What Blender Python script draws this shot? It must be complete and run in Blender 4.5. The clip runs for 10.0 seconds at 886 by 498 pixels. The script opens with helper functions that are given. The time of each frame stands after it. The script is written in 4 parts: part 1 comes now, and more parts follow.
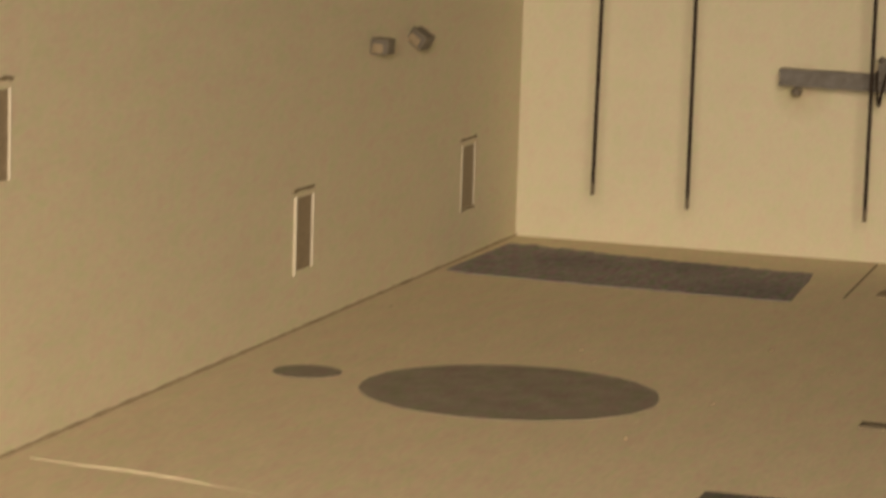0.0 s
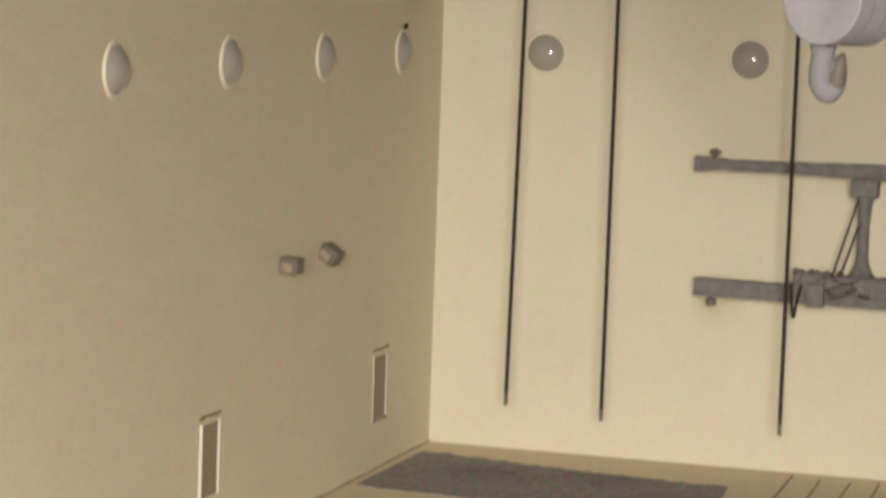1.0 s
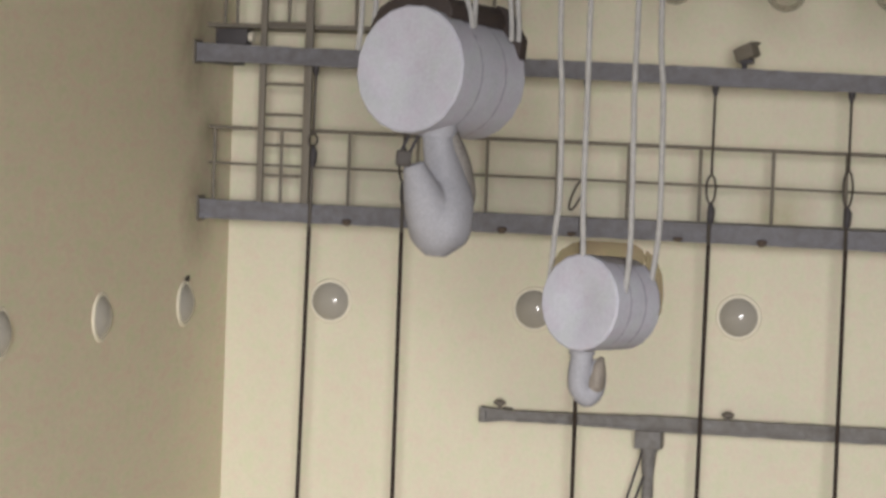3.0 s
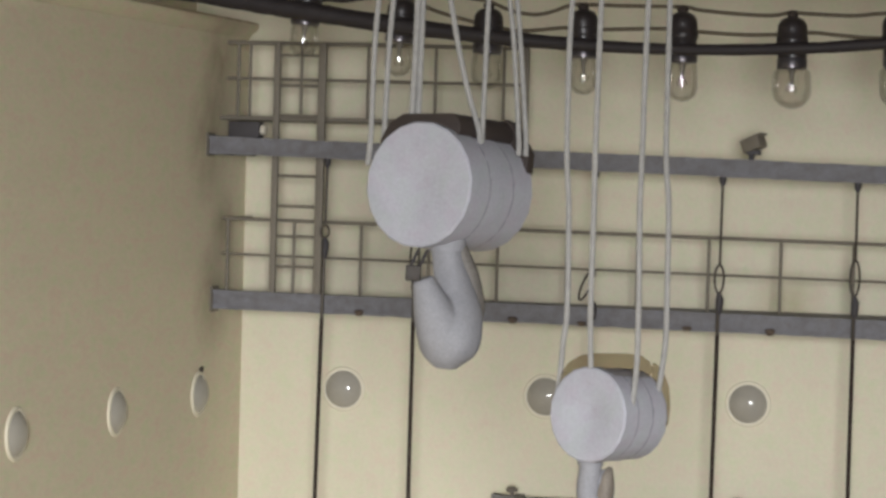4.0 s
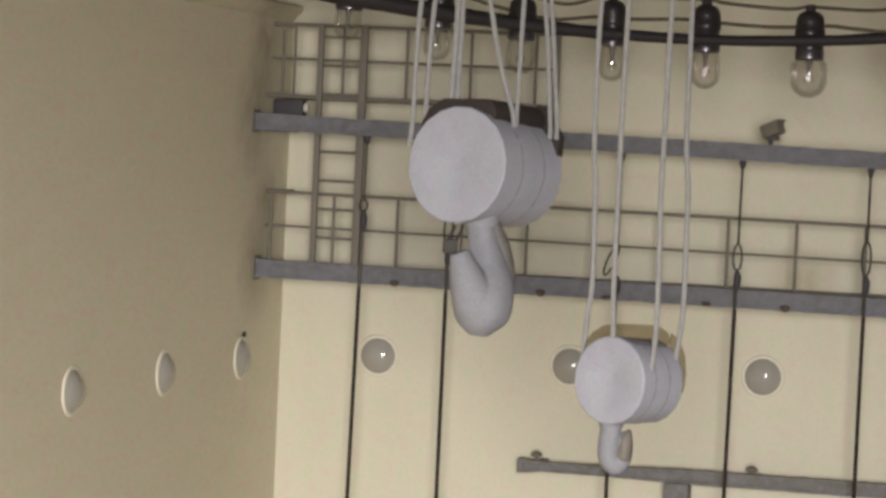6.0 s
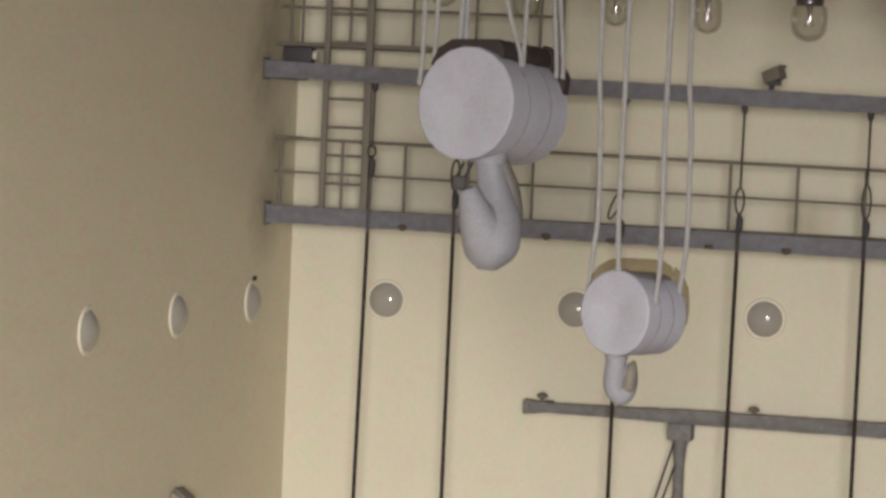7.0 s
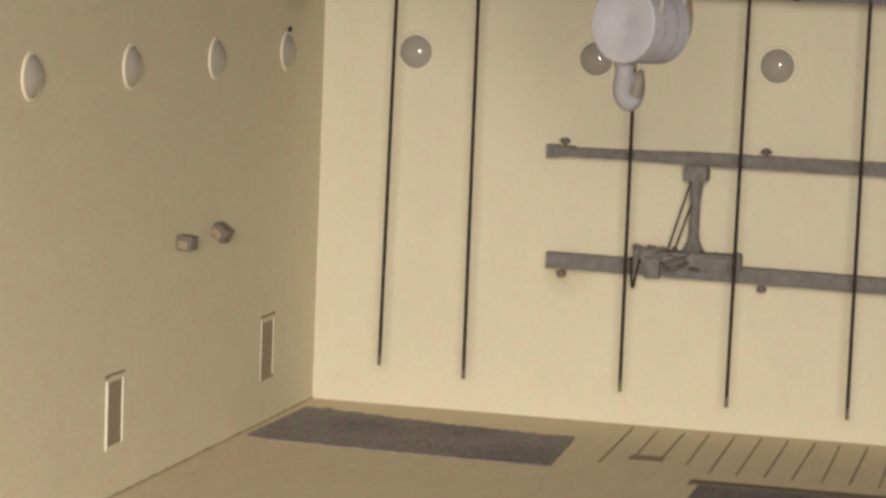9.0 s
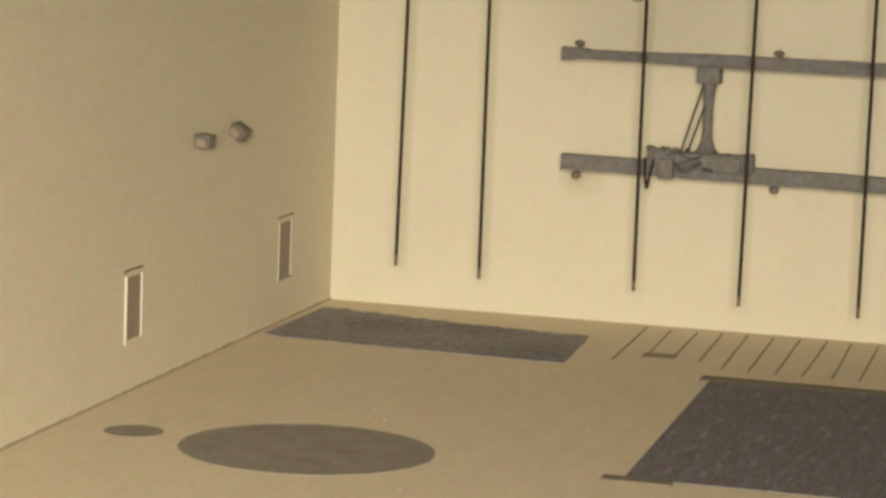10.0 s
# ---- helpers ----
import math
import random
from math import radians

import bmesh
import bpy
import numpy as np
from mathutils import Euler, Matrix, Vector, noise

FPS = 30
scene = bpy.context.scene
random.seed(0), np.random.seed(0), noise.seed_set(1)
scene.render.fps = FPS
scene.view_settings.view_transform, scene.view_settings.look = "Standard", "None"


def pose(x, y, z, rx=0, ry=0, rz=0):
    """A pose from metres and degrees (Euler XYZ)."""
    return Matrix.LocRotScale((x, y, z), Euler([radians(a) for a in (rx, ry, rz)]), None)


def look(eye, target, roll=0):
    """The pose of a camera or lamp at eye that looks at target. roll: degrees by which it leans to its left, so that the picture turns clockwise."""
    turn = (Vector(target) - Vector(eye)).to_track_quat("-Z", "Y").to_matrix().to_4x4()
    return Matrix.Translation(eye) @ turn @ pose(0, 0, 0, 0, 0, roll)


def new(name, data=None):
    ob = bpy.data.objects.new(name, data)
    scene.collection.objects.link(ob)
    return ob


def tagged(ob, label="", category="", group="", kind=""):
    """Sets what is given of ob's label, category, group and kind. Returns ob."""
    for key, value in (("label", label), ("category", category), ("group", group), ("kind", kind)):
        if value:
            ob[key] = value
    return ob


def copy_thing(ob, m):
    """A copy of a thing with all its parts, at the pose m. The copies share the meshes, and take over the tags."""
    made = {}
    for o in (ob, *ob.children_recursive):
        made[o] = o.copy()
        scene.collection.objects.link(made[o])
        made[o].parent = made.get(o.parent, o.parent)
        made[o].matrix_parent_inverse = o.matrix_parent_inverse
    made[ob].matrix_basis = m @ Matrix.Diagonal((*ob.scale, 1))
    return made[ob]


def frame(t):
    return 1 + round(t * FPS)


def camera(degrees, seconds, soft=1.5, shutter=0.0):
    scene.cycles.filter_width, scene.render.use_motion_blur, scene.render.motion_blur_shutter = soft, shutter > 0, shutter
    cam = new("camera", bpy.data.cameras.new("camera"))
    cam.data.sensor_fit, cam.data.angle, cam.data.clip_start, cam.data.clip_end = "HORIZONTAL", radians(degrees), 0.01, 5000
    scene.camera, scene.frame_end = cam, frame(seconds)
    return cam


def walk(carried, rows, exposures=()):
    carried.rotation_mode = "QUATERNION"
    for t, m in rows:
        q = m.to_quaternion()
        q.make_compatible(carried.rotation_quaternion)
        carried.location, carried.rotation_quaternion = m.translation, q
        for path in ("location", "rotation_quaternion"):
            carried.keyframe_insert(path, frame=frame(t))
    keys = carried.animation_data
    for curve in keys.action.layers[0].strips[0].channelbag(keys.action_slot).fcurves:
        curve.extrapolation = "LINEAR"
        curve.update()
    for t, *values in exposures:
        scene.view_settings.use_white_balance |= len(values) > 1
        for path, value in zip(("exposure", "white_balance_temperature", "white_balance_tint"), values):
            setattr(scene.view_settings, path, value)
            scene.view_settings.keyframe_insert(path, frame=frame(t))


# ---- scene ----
# A museum scale model of an industrial hall, about 1:22, seen through its open front.
# Left wall x = 0, back wall y = 0, floor z = 0.
cam = camera(18.15, 10.0, soft=3.0, shutter=0.35)
PATH = [  # seconds, place, (yaw to the left, pitch, roll) in degrees
    (0.0, (0.5679, -1.9113, 0.2833), (18.052, -8.419, 1.737)),
    (0.3, (0.5688, -1.9028, 0.3012), (17.362, -7.680, 1.388)),
    (0.5, (0.5690, -1.8969, 0.3128), (17.286, -7.535, 1.496)),
    (0.7, (0.5689, -1.8909, 0.3240), (17.098, -7.017, 1.760)),
    (1.0, (0.5687, -1.8822, 0.3395), (16.656, -5.825, 2.010)),
    (1.3, (0.5691, -1.8743, 0.3528), (16.414, -5.089, 1.754)),
    (1.5, (0.5704, -1.8683, 0.3602), (15.945, -4.955, 1.778)),
    (1.7, (0.5742, -1.8614, 0.3665), (15.529, -4.492, 1.919)),
    (2.0, (0.5823, -1.8549, 0.3766), (14.820, -4.168, 2.085)),
    (2.3, (0.5876, -1.8542, 0.3891), (14.178, -3.277, 2.040)),
    (2.5, (0.5893, -1.8542, 0.3950), (13.916, -3.053, 2.188)),
    (2.7, (0.5902, -1.8556, 0.3973), (13.399, -2.893, 2.219)),
    (3.8, (0.5962, -1.8710, 0.4310), (13.434, -1.563, 1.632)),
    (4.0, (0.5970, -1.8753, 0.4345), (13.556, -1.554, 1.591)),
    (4.3, (0.6001, -1.8873, 0.4415), (13.742, -1.226, 1.499)),
    (4.5, (0.6022, -1.8955, 0.4439), (13.788, -1.142, 1.615)),
    (4.7, (0.6033, -1.9012, 0.4439), (13.603, -1.251, 1.636)),
    (5.0, (0.6049, -1.9109, 0.4439), (13.402, -1.231, 1.687)),
    (5.3, (0.6088, -1.9291, 0.4430), (13.813, -1.550, 2.012)),
    (5.5, (0.6117, -1.9430, 0.4417), (13.859, -1.616, 2.298)),
    (5.7, (0.6138, -1.9553, 0.4401), (14.097, -1.721, 2.432)),
    (6.0, (0.6158, -1.9701, 0.4377), (14.086, -2.114, 2.603)),
    (6.2, (0.6168, -1.9779, 0.4362), (14.066, -2.385, 2.581)),
    (7.3, (0.6247, -2.0161, 0.4183), (14.193, -3.248, 2.377)),
    (7.5, (0.6274, -2.0262, 0.4117), (14.563, -3.707, 2.476)),
    (7.7, (0.6296, -2.0359, 0.4057), (14.474, -4.292, 2.499)),
    (8.0, (0.6336, -2.0499, 0.3978), (14.666, -5.176, 2.536)),
    (8.3, (0.6409, -2.0650, 0.3899), (14.661, -5.792, 2.582)),
    (8.5, (0.6466, -2.0757, 0.3849), (14.793, -6.013, 2.517)),
    (8.7, (0.6520, -2.0867, 0.3805), (14.793, -6.247, 2.433)),
    (9.0, (0.6599, -2.1010, 0.3745), (14.827, -6.489, 2.192)),
    (9.3, (0.6680, -2.1098, 0.3683), (14.968, -7.192, 2.095)),
    (9.5, (0.6720, -2.1139, 0.3643), (15.027, -7.490, 2.081)),
    (9.7, (0.6740, -2.1180, 0.3608), (15.113, -7.552, 1.992)),
    (10.0, (0.6746, -2.1244, 0.3560), (15.300, -7.964, 2.138)),
]
EXPOSURES = [
    (0.0, -0.80, 8400, 14),
    (0.5, -0.60, 7500, 14),
    (1.0, -0.25, 6450, 12),
    (1.5, -0.12, 6050, 11),
    (2.5, 0.03, 5850, 12),
    (4.0, 0.0, 5650, 8),
    (4.5, 0.05, 5700, 8),
    (5.5, 0.0, 5820, 10),
    (7.5, -0.22, 5980, 13),
    (8.5, -0.20, 6230, 13),
    (9.0, -0.22, 6580, 12),
    (10.0, -0.16, 7000, 8),
]
walk(cam, [(t, pose(*p, 90 + pitch, 0, yaw) @ pose(0, 0, 0, 0, 0, roll)) for t, p, (yaw, pitch, roll) in PATH], EXPOSURES)

# ---- light ----
world = bpy.data.worlds.new("world")
scene.world = world
world.use_nodes = True
world.node_tree.nodes["Background"].inputs[0].default_value = (1.0, 0.93, 0.82, 1)
world.node_tree.nodes["Background"].inputs[1].default_value = 0.03

# Fixed lamp added here in place of the torch beside the camera.
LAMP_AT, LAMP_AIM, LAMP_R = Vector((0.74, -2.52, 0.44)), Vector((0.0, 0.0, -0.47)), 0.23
lamp_data = bpy.data.lights.new("torch_stand_in", "AREA")
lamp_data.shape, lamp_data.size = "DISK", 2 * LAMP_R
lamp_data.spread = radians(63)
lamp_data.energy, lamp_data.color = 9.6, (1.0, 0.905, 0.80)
new("torch_stand_in_light", lamp_data).matrix_world = look(LAMP_AT, LAMP_AIM)


# ---- materials ----
def mat(name, base, rough=0.6, vary=0.12, size=0.02, fine=0.0015, bump=0.15, metal=0.0, tint=None, spec=0.4, coat=0.0, stretch=1.0):
    """Painted or moulded surface: two scales of mottling in colour, roughness and relief."""
    m = bpy.data.materials.new(name)
    m.use_nodes = True
    nt = m.node_tree
    b = nt.nodes["Principled BSDF"]
    b.inputs["Metallic"].default_value = metal
    b.inputs["Specular IOR Level"].default_value = spec
    b.inputs["Coat Weight"].default_value = coat
    co = nt.nodes.new("ShaderNodeTexCoord")
    big = nt.nodes.new("ShaderNodeTexNoise")
    big.inputs["Scale"].default_value = 1 / size
    big.inputs["Detail"].default_value = 4
    small = nt.nodes.new("ShaderNodeTexNoise")
    small.inputs["Scale"].default_value = 1 / fine
    small.inputs["Detail"].default_value = 3
    brush = nt.nodes.new("ShaderNodeMapping")  # brushed on along the hall
    brush.inputs["Scale"].default_value = (1, 1 / stretch, 1)
    nt.links.new(co.outputs["Object"], brush.inputs["Vector"])
    for n in (big, small):
        nt.links.new(brush.outputs["Vector"], n.inputs["Vector"])
    ramp = nt.nodes.new("ShaderNodeValToRGB")
    dark = tint or tuple(c * 0.72 for c in base)
    ramp.color_ramp.elements[0].position, ramp.color_ramp.elements[1].position = 0.3, 0.7
    ramp.color_ramp.elements[0].color = (*[c + (d - c) * min(1, vary * 3) for c, d in zip(base, dark)], 1)
    ramp.color_ramp.elements[1].color = (*base, 1)
    mixf = nt.nodes.new("ShaderNodeMix")
    mixf.data_type, mixf.blend_type = "RGBA", "MULTIPLY"
    mixf.inputs["Factor"].default_value = min(1.0, vary * 2.2)
    nt.links.new(big.outputs["Fac"], ramp.inputs["Fac"])
    nt.links.new(ramp.outputs["Color"], mixf.inputs["A"])
    grey = nt.nodes.new("ShaderNodeMapRange")
    grey.inputs["From Min"].default_value, grey.inputs["From Max"].default_value = 0.3, 0.7
    grey.inputs["To Min"].default_value, grey.inputs["To Max"].default_value = 0.65, 1.15
    nt.links.new(small.outputs["Fac"], grey.inputs["Value"])
    nt.links.new(grey.outputs["Result"], mixf.inputs["B"])
    nt.links.new(mixf.outputs["Result"], b.inputs["Base Color"])
    rr = nt.nodes.new("ShaderNodeMapRange")
    rr.inputs["To Min"].default_value, rr.inputs["To Max"].default_value = max(0.03, rough - 0.1), min(1, rough + 0.1)
    nt.links.new(big.outputs["Fac"], rr.inputs["Value"])
    nt.links.new(rr.outputs["Result"], b.inputs["Roughness"])
    if bump:
        bp = nt.nodes.new("ShaderNodeBump")
        bp.inputs["Strength"].default_value, bp.inputs["Distance"].default_value = bump, fine * 0.5
        nt.links.new(small.outputs["Fac"], bp.inputs["Height"])
        nt.links.new(bp.outputs["Normal"], b.inputs["Normal"])
    return m


def clear_glass(name, tint, rough=0.03, gloss=0.4):
    """Thin clear glass: see-through with a glossy skin."""
    m = bpy.data.materials.new(name)
    m.use_nodes = True
    nt = m.node_tree
    out = nt.nodes["Material Output"]
    tr, gl, mx, fr = (nt.nodes.new("ShaderNode" + k) for k in ("BsdfTransparent", "BsdfGlossy", "MixShader", "Fresnel"))
    tr.inputs["Color"].default_value = (*tint, 1)
    gl.inputs["Roughness"].default_value = rough
    fr.inputs["IOR"].default_value = 1.45
    soft = nt.nodes.new("ShaderNodeMath")
    soft.operation, soft.inputs[1].default_value, soft.inputs[2].default_value = "MULTIPLY_ADD", gloss, gloss * 0.1
    nt.links.new(fr.outputs["Fac"], soft.inputs[0])
    nt.links.new(soft.outputs["Value"], mx.inputs["Fac"])
    nt.links.new(tr.outputs["BSDF"], mx.inputs[1])
    nt.links.new(gl.outputs["BSDF"], mx.inputs[2])
    nt.links.new(mx.outputs["Shader"], out.inputs["Surface"])
    return m


def speckled(name, base, fleck, rough):
    """Dark sheet with pale flecks."""
    m = mat(name, base, rough, 0.4, 0.006, 0.0016, 0.4, stretch=6)
    nt = m.node_tree
    b = nt.nodes["Principled BSDF"]
    old = b.inputs["Base Color"].links[0].from_socket
    co = nt.nodes.new("ShaderNodeTexCoord")
    vor = nt.nodes.new("ShaderNodeTexVoronoi")
    vor.inputs["Scale"].default_value = 150
    noi = nt.nodes.new("ShaderNodeTexNoise")
    noi.inputs["Scale"].default_value = 60
    lay = nt.nodes.new("ShaderNodeMapping")  # flecks brushed out along the hall
    lay.inputs["Scale"].default_value = (1, 0.22, 1)
    nt.links.new(co.outputs["Object"], lay.inputs["Vector"])
    nt.links.new(lay.outputs["Vector"], noi.inputs["Vector"])
    nt.links.new(lay.outputs["Vector"], vor.inputs["Vector"])
    mr = nt.nodes.new("ShaderNodeMapRange")
    mr.inputs["From Min"].default_value, mr.inputs["From Max"].default_value = 0.42, 0.18
    nt.links.new(vor.outputs["Distance"], mr.inputs["Value"])
    mu = nt.nodes.new("ShaderNodeMath")
    mu.operation = "MULTIPLY"
    st = nt.nodes.new("ShaderNodeMapRange")
    st.inputs["From Min"].default_value, st.inputs["From Max"].default_value = 0.46, 0.74
    nt.links.new(noi.outputs["Fac"], st.inputs["Value"])
    nt.links.new(mr.outputs["Result"], mu.inputs[0])
    nt.links.new(st.outputs["Result"], mu.inputs[1])
    mx = nt.nodes.new("ShaderNodeMix")
    mx.data_type = "RGBA"
    nt.links.new(mu.outputs["Value"], mx.inputs["Factor"])
    nt.links.new(old, mx.inputs["A"])
    mx.inputs["B"].default_value = (*fleck, 1)
    nt.links.new(mx.outputs["Result"], b.inputs["Base Color"])
    return m


def mottled(m, scale, amount, stretch=1.0):
    """Uneven ageing of paint: soft pinkish and greenish clouds."""
    nt = m.node_tree
    b = nt.nodes["Principled BSDF"]
    old = b.inputs["Base Color"].links[0].from_socket
    co, noi, mx = (nt.nodes.new("ShaderNode" + k) for k in ("TexCoord", "TexNoise", "Mix"))
    noi.inputs["Scale"].default_value, noi.inputs["Detail"].default_value = scale, 3
    brush = nt.nodes.new("ShaderNodeMapping")
    brush.inputs["Scale"].default_value = (1, 1 / stretch, 1)
    nt.links.new(co.outputs["Object"], brush.inputs["Vector"])
    nt.links.new(brush.outputs["Vector"], noi.inputs["Vector"])
    ramp = nt.nodes.new("ShaderNodeValToRGB")
    ramp.color_ramp.elements[0].position, ramp.color_ramp.elements[1].position = 0.32, 0.68
    ramp.color_ramp.elements[0].color = (1.0, 1 - amount * 0.9, 1 - amount * 0.5, 1)
    ramp.color_ramp.elements[1].color = (1 - amount * 0.8, 1.0, 1 - amount, 1)
    mid = ramp.color_ramp.elements.new(0.5)
    mid.color = (1, 1, 1, 1)
    mx.data_type, mx.blend_type = "RGBA", "MULTIPLY"
    mx.inputs["Factor"].default_value = 1.0
    nt.links.new(noi.outputs["Fac"], ramp.inputs["Fac"])
    nt.links.new(old, mx.inputs["A"])
    nt.links.new(ramp.outputs["Color"], mx.inputs["B"])
    nt.links.new(mx.outputs["Result"], b.inputs["Base Color"])
    return m


M_WALL = mat("cream_wall_paint", (0.68, 0.64, 0.492), 0.6, 0.05, 0.05, 0.0025, 0.07)
M_SIDE = mat("cream_side_wall_paint", (0.70, 0.64, 0.483), 0.7, 0.05, 0.02, 0.0025, 0.12, stretch=3.0)
M_FLOOR = mat("sand_floor_paint", (0.74, 0.645, 0.475), 0.75, 0.09, 0.015, 0.0025, 0.15, stretch=3.5)
mottled(M_WALL, 75, 0.06)
mottled(M_WALL, 260, 0.045)
mottled(M_SIDE, 130, 0.08, 3.0)
mottled(M_SIDE, 420, 0.06, 3.0)
mottled(M_FLOOR, 140, 0.09, 4.0)
mottled(M_FLOOR, 420, 0.07, 4.0)


def darkened(m, spots, tone):
    """Darkens round the given spots (x, y, z, reach), broken up by noise."""
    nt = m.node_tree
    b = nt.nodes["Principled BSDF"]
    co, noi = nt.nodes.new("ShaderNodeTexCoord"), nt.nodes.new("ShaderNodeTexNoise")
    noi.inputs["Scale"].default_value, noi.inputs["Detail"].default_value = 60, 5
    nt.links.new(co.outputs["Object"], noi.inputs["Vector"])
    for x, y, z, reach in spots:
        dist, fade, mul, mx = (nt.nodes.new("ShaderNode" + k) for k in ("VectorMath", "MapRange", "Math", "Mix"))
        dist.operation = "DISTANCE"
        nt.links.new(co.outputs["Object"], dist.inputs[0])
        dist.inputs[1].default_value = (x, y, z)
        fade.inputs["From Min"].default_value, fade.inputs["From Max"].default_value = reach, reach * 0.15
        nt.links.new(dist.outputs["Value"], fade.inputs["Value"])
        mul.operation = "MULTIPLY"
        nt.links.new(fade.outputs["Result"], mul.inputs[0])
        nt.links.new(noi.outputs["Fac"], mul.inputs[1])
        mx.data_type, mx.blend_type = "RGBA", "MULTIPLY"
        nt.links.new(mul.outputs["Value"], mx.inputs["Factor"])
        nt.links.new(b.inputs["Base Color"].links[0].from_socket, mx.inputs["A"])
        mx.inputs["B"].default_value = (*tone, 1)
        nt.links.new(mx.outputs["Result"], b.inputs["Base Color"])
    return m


darkened(M_SIDE, [(0, -0.070, 0.345, 0.045), (0, -0.085, 0.452, 0.050), (0, -0.065, 0.505, 0.045), (0, -0.05, 0.395, 0.030)], (0.42, 0.38, 0.30))
darkened(M_WALL, [(0.385, 0, 0.352, 0.030), (0.205, 0, 0.115, 0.022)], (0.62, 0.55, 0.42))
M_FELT = mat("dark_grey_felt", (0.36, 0.335, 0.345), 0.9, 0.4, 0.007, 0.0016, 0.4, stretch=2.6)
M_DISC = mat("grey_brown_disc_paint", (0.33, 0.295, 0.245), 0.85, 0.3, 0.02, 0.0015, 0.2)
M_GRANITE = speckled("dark_speckled_sheet", (0.215, 0.205, 0.225), (0.32, 0.31, 0.335), 0.85)
mottled(M_GRANITE, 200, 0.26, 6)
mottled(M_DISC, 120, 0.16, 2.5)
mottled(M_FELT, 170, 0.34, 2.6)
darkened(M_FELT, [(0.075, -0.10, 0, 0.05), (0.15, -0.085, 0, 0.05), (0.21, -0.17, 0, 0.06)], (0.45, 0.46, 0.55))
M_EDGE = mat("brown_edge_paint", (0.235, 0.20, 0.145), 0.9, 0.3, 0.008, 0.001, 0.2)
M_GROOVE = mat("dark_groove_paint", (0.33, 0.27, 0.19), 0.9, 0.1, 0.01, 0.001, 0.2)
M_JOINT = mat("brown_joint_filler", (0.47, 0.385, 0.26), 0.9, 0.3, 0.02, 0.001, 0.2)
M_STEEL = mat("blue_grey_enamel", (0.195, 0.195, 0.215), 0.6, 0.17, 0.007, 0.0012, 0.3, spec=0.25, tint=(0.085, 0.075, 0.065))
# M_STEEL's enamel made paler: the overhead girder's stronger light is in the colour.
M_OVER = mat("blue_grey_enamel_lit", (0.31, 0.31, 0.345), 0.6, 0.17, 0.007, 0.0012, 0.3, spec=0.25)
M_RAIL = mat("grey_brown_rail_paint", (0.188, 0.167, 0.133), 0.6, 0.14, 0.01, 0.001, 0.15)
M_CRANE = mat("grey_crane_paint", (0.215, 0.21, 0.205), 0.6, 0.19, 0.006, 0.001, 0.3, spec=0.25, tint=(0.09, 0.075, 0.055))
M_STUD = mat("rusty_brown_stud", (0.12, 0.088, 0.066), 0.7, 0.4, 0.003, 0.0008, 0.3)
M_DARK = mat("dark_crane_fitting", (0.055, 0.05, 0.054), 0.6, 0.15, 0.008, 0.001, 0.25)
M_ROD = mat("black_rod", (0.042, 0.031, 0.025), 0.7, 0.15, 0.01, 0.001, 0.1, spec=0.15)
M_RODTIP = mat("worn_rod_tip", (0.16, 0.13, 0.09), 0.5, 0.1, 0.01, 0.001, 0.1)
M_WIRE = mat("dull_steel_wire", (0.075, 0.064, 0.052), 0.45, 0.12, 0.008, 0.0008, 0.1, metal=0.4)
M_BLOCK = mat("pale_blue_white_gloss_paint", (0.385, 0.385, 0.43), 0.68, 0.10, 0.012, 0.0014, 0.2, spec=0.2)
mottled(M_BLOCK, 110, 0.045)
M_GROOVE_RING = mat("groove_shade_grey", (0.29, 0.285, 0.315), 0.8, 0.2, 0.006, 0.001, 0.2)
M_HOOK = mat("pale_grey_hook_paint", (0.28, 0.28, 0.30), 0.62, 0.14, 0.008, 0.0012, 0.2, spec=0.2)
M_BROWN = mat("dark_brown_wood", (0.042, 0.032, 0.028), 0.6, 0.2, 0.008, 0.001, 0.3)
M_DULL = mat("dull_brown_grey_paint", (0.20, 0.175, 0.145), 0.65, 0.25, 0.006, 0.001, 0.25)
M_BRASS = mat("brown_metal_clip", (0.035, 0.027, 0.02), 0.6, 0.3, 0.003, 0.0008, 0.1)
M_ROPE = mat("off_white_cord", (0.345, 0.337, 0.32), 0.9, 0.2, 0.004, 0.0008, 0.6)
M_RUBBER = mat("black_rubber", (0.024, 0.019, 0.02), 0.65, 0.3, 0.01, 0.001, 0.2)
M_SOCKET = mat("black_bakelite", (0.034, 0.028, 0.028), 0.36, 0.3, 0.008, 0.001, 0.1)
M_FLEX = mat("brown_flex", (0.115, 0.093, 0.06), 0.6, 0.15, 0.006, 0.0008, 0.2)
M_WHITE = mat("white_trim_paint", (0.62, 0.58, 0.48), 0.55, 0.05, 0.01, 0.001, 0.1)
M_FLOOD = mat("dark_lamp_paint", (0.165, 0.152, 0.135), 0.6, 0.35, 0.003, 0.0008, 0.3)
M_LINTEL = mat("dusty_brown_trim", (0.33, 0.27, 0.18), 0.8, 0.3, 0.006, 0.001, 0.3)
M_RING = mat("cream_lamp_ring", (0.71, 0.665, 0.53), 0.5, 0.05, 0.01, 0.001, 0.1)
M_PANE = mat("smoky_vent_panel", (0.36, 0.29, 0.20), 0.6, 0.3, 0.004, 0.001, 0.3)
M_DOME = mat("grey_opal_glass", (0.36, 0.34, 0.295), 0.13, 0.06, 0.008, 0.001, 0.03, spec=0.5, coat=0.1)
M_COLLAR = mat("dark_metal_collar", (0.16, 0.15, 0.16), 0.3, 0.08, 0.006, 0.0008, 0.1, metal=0.8)
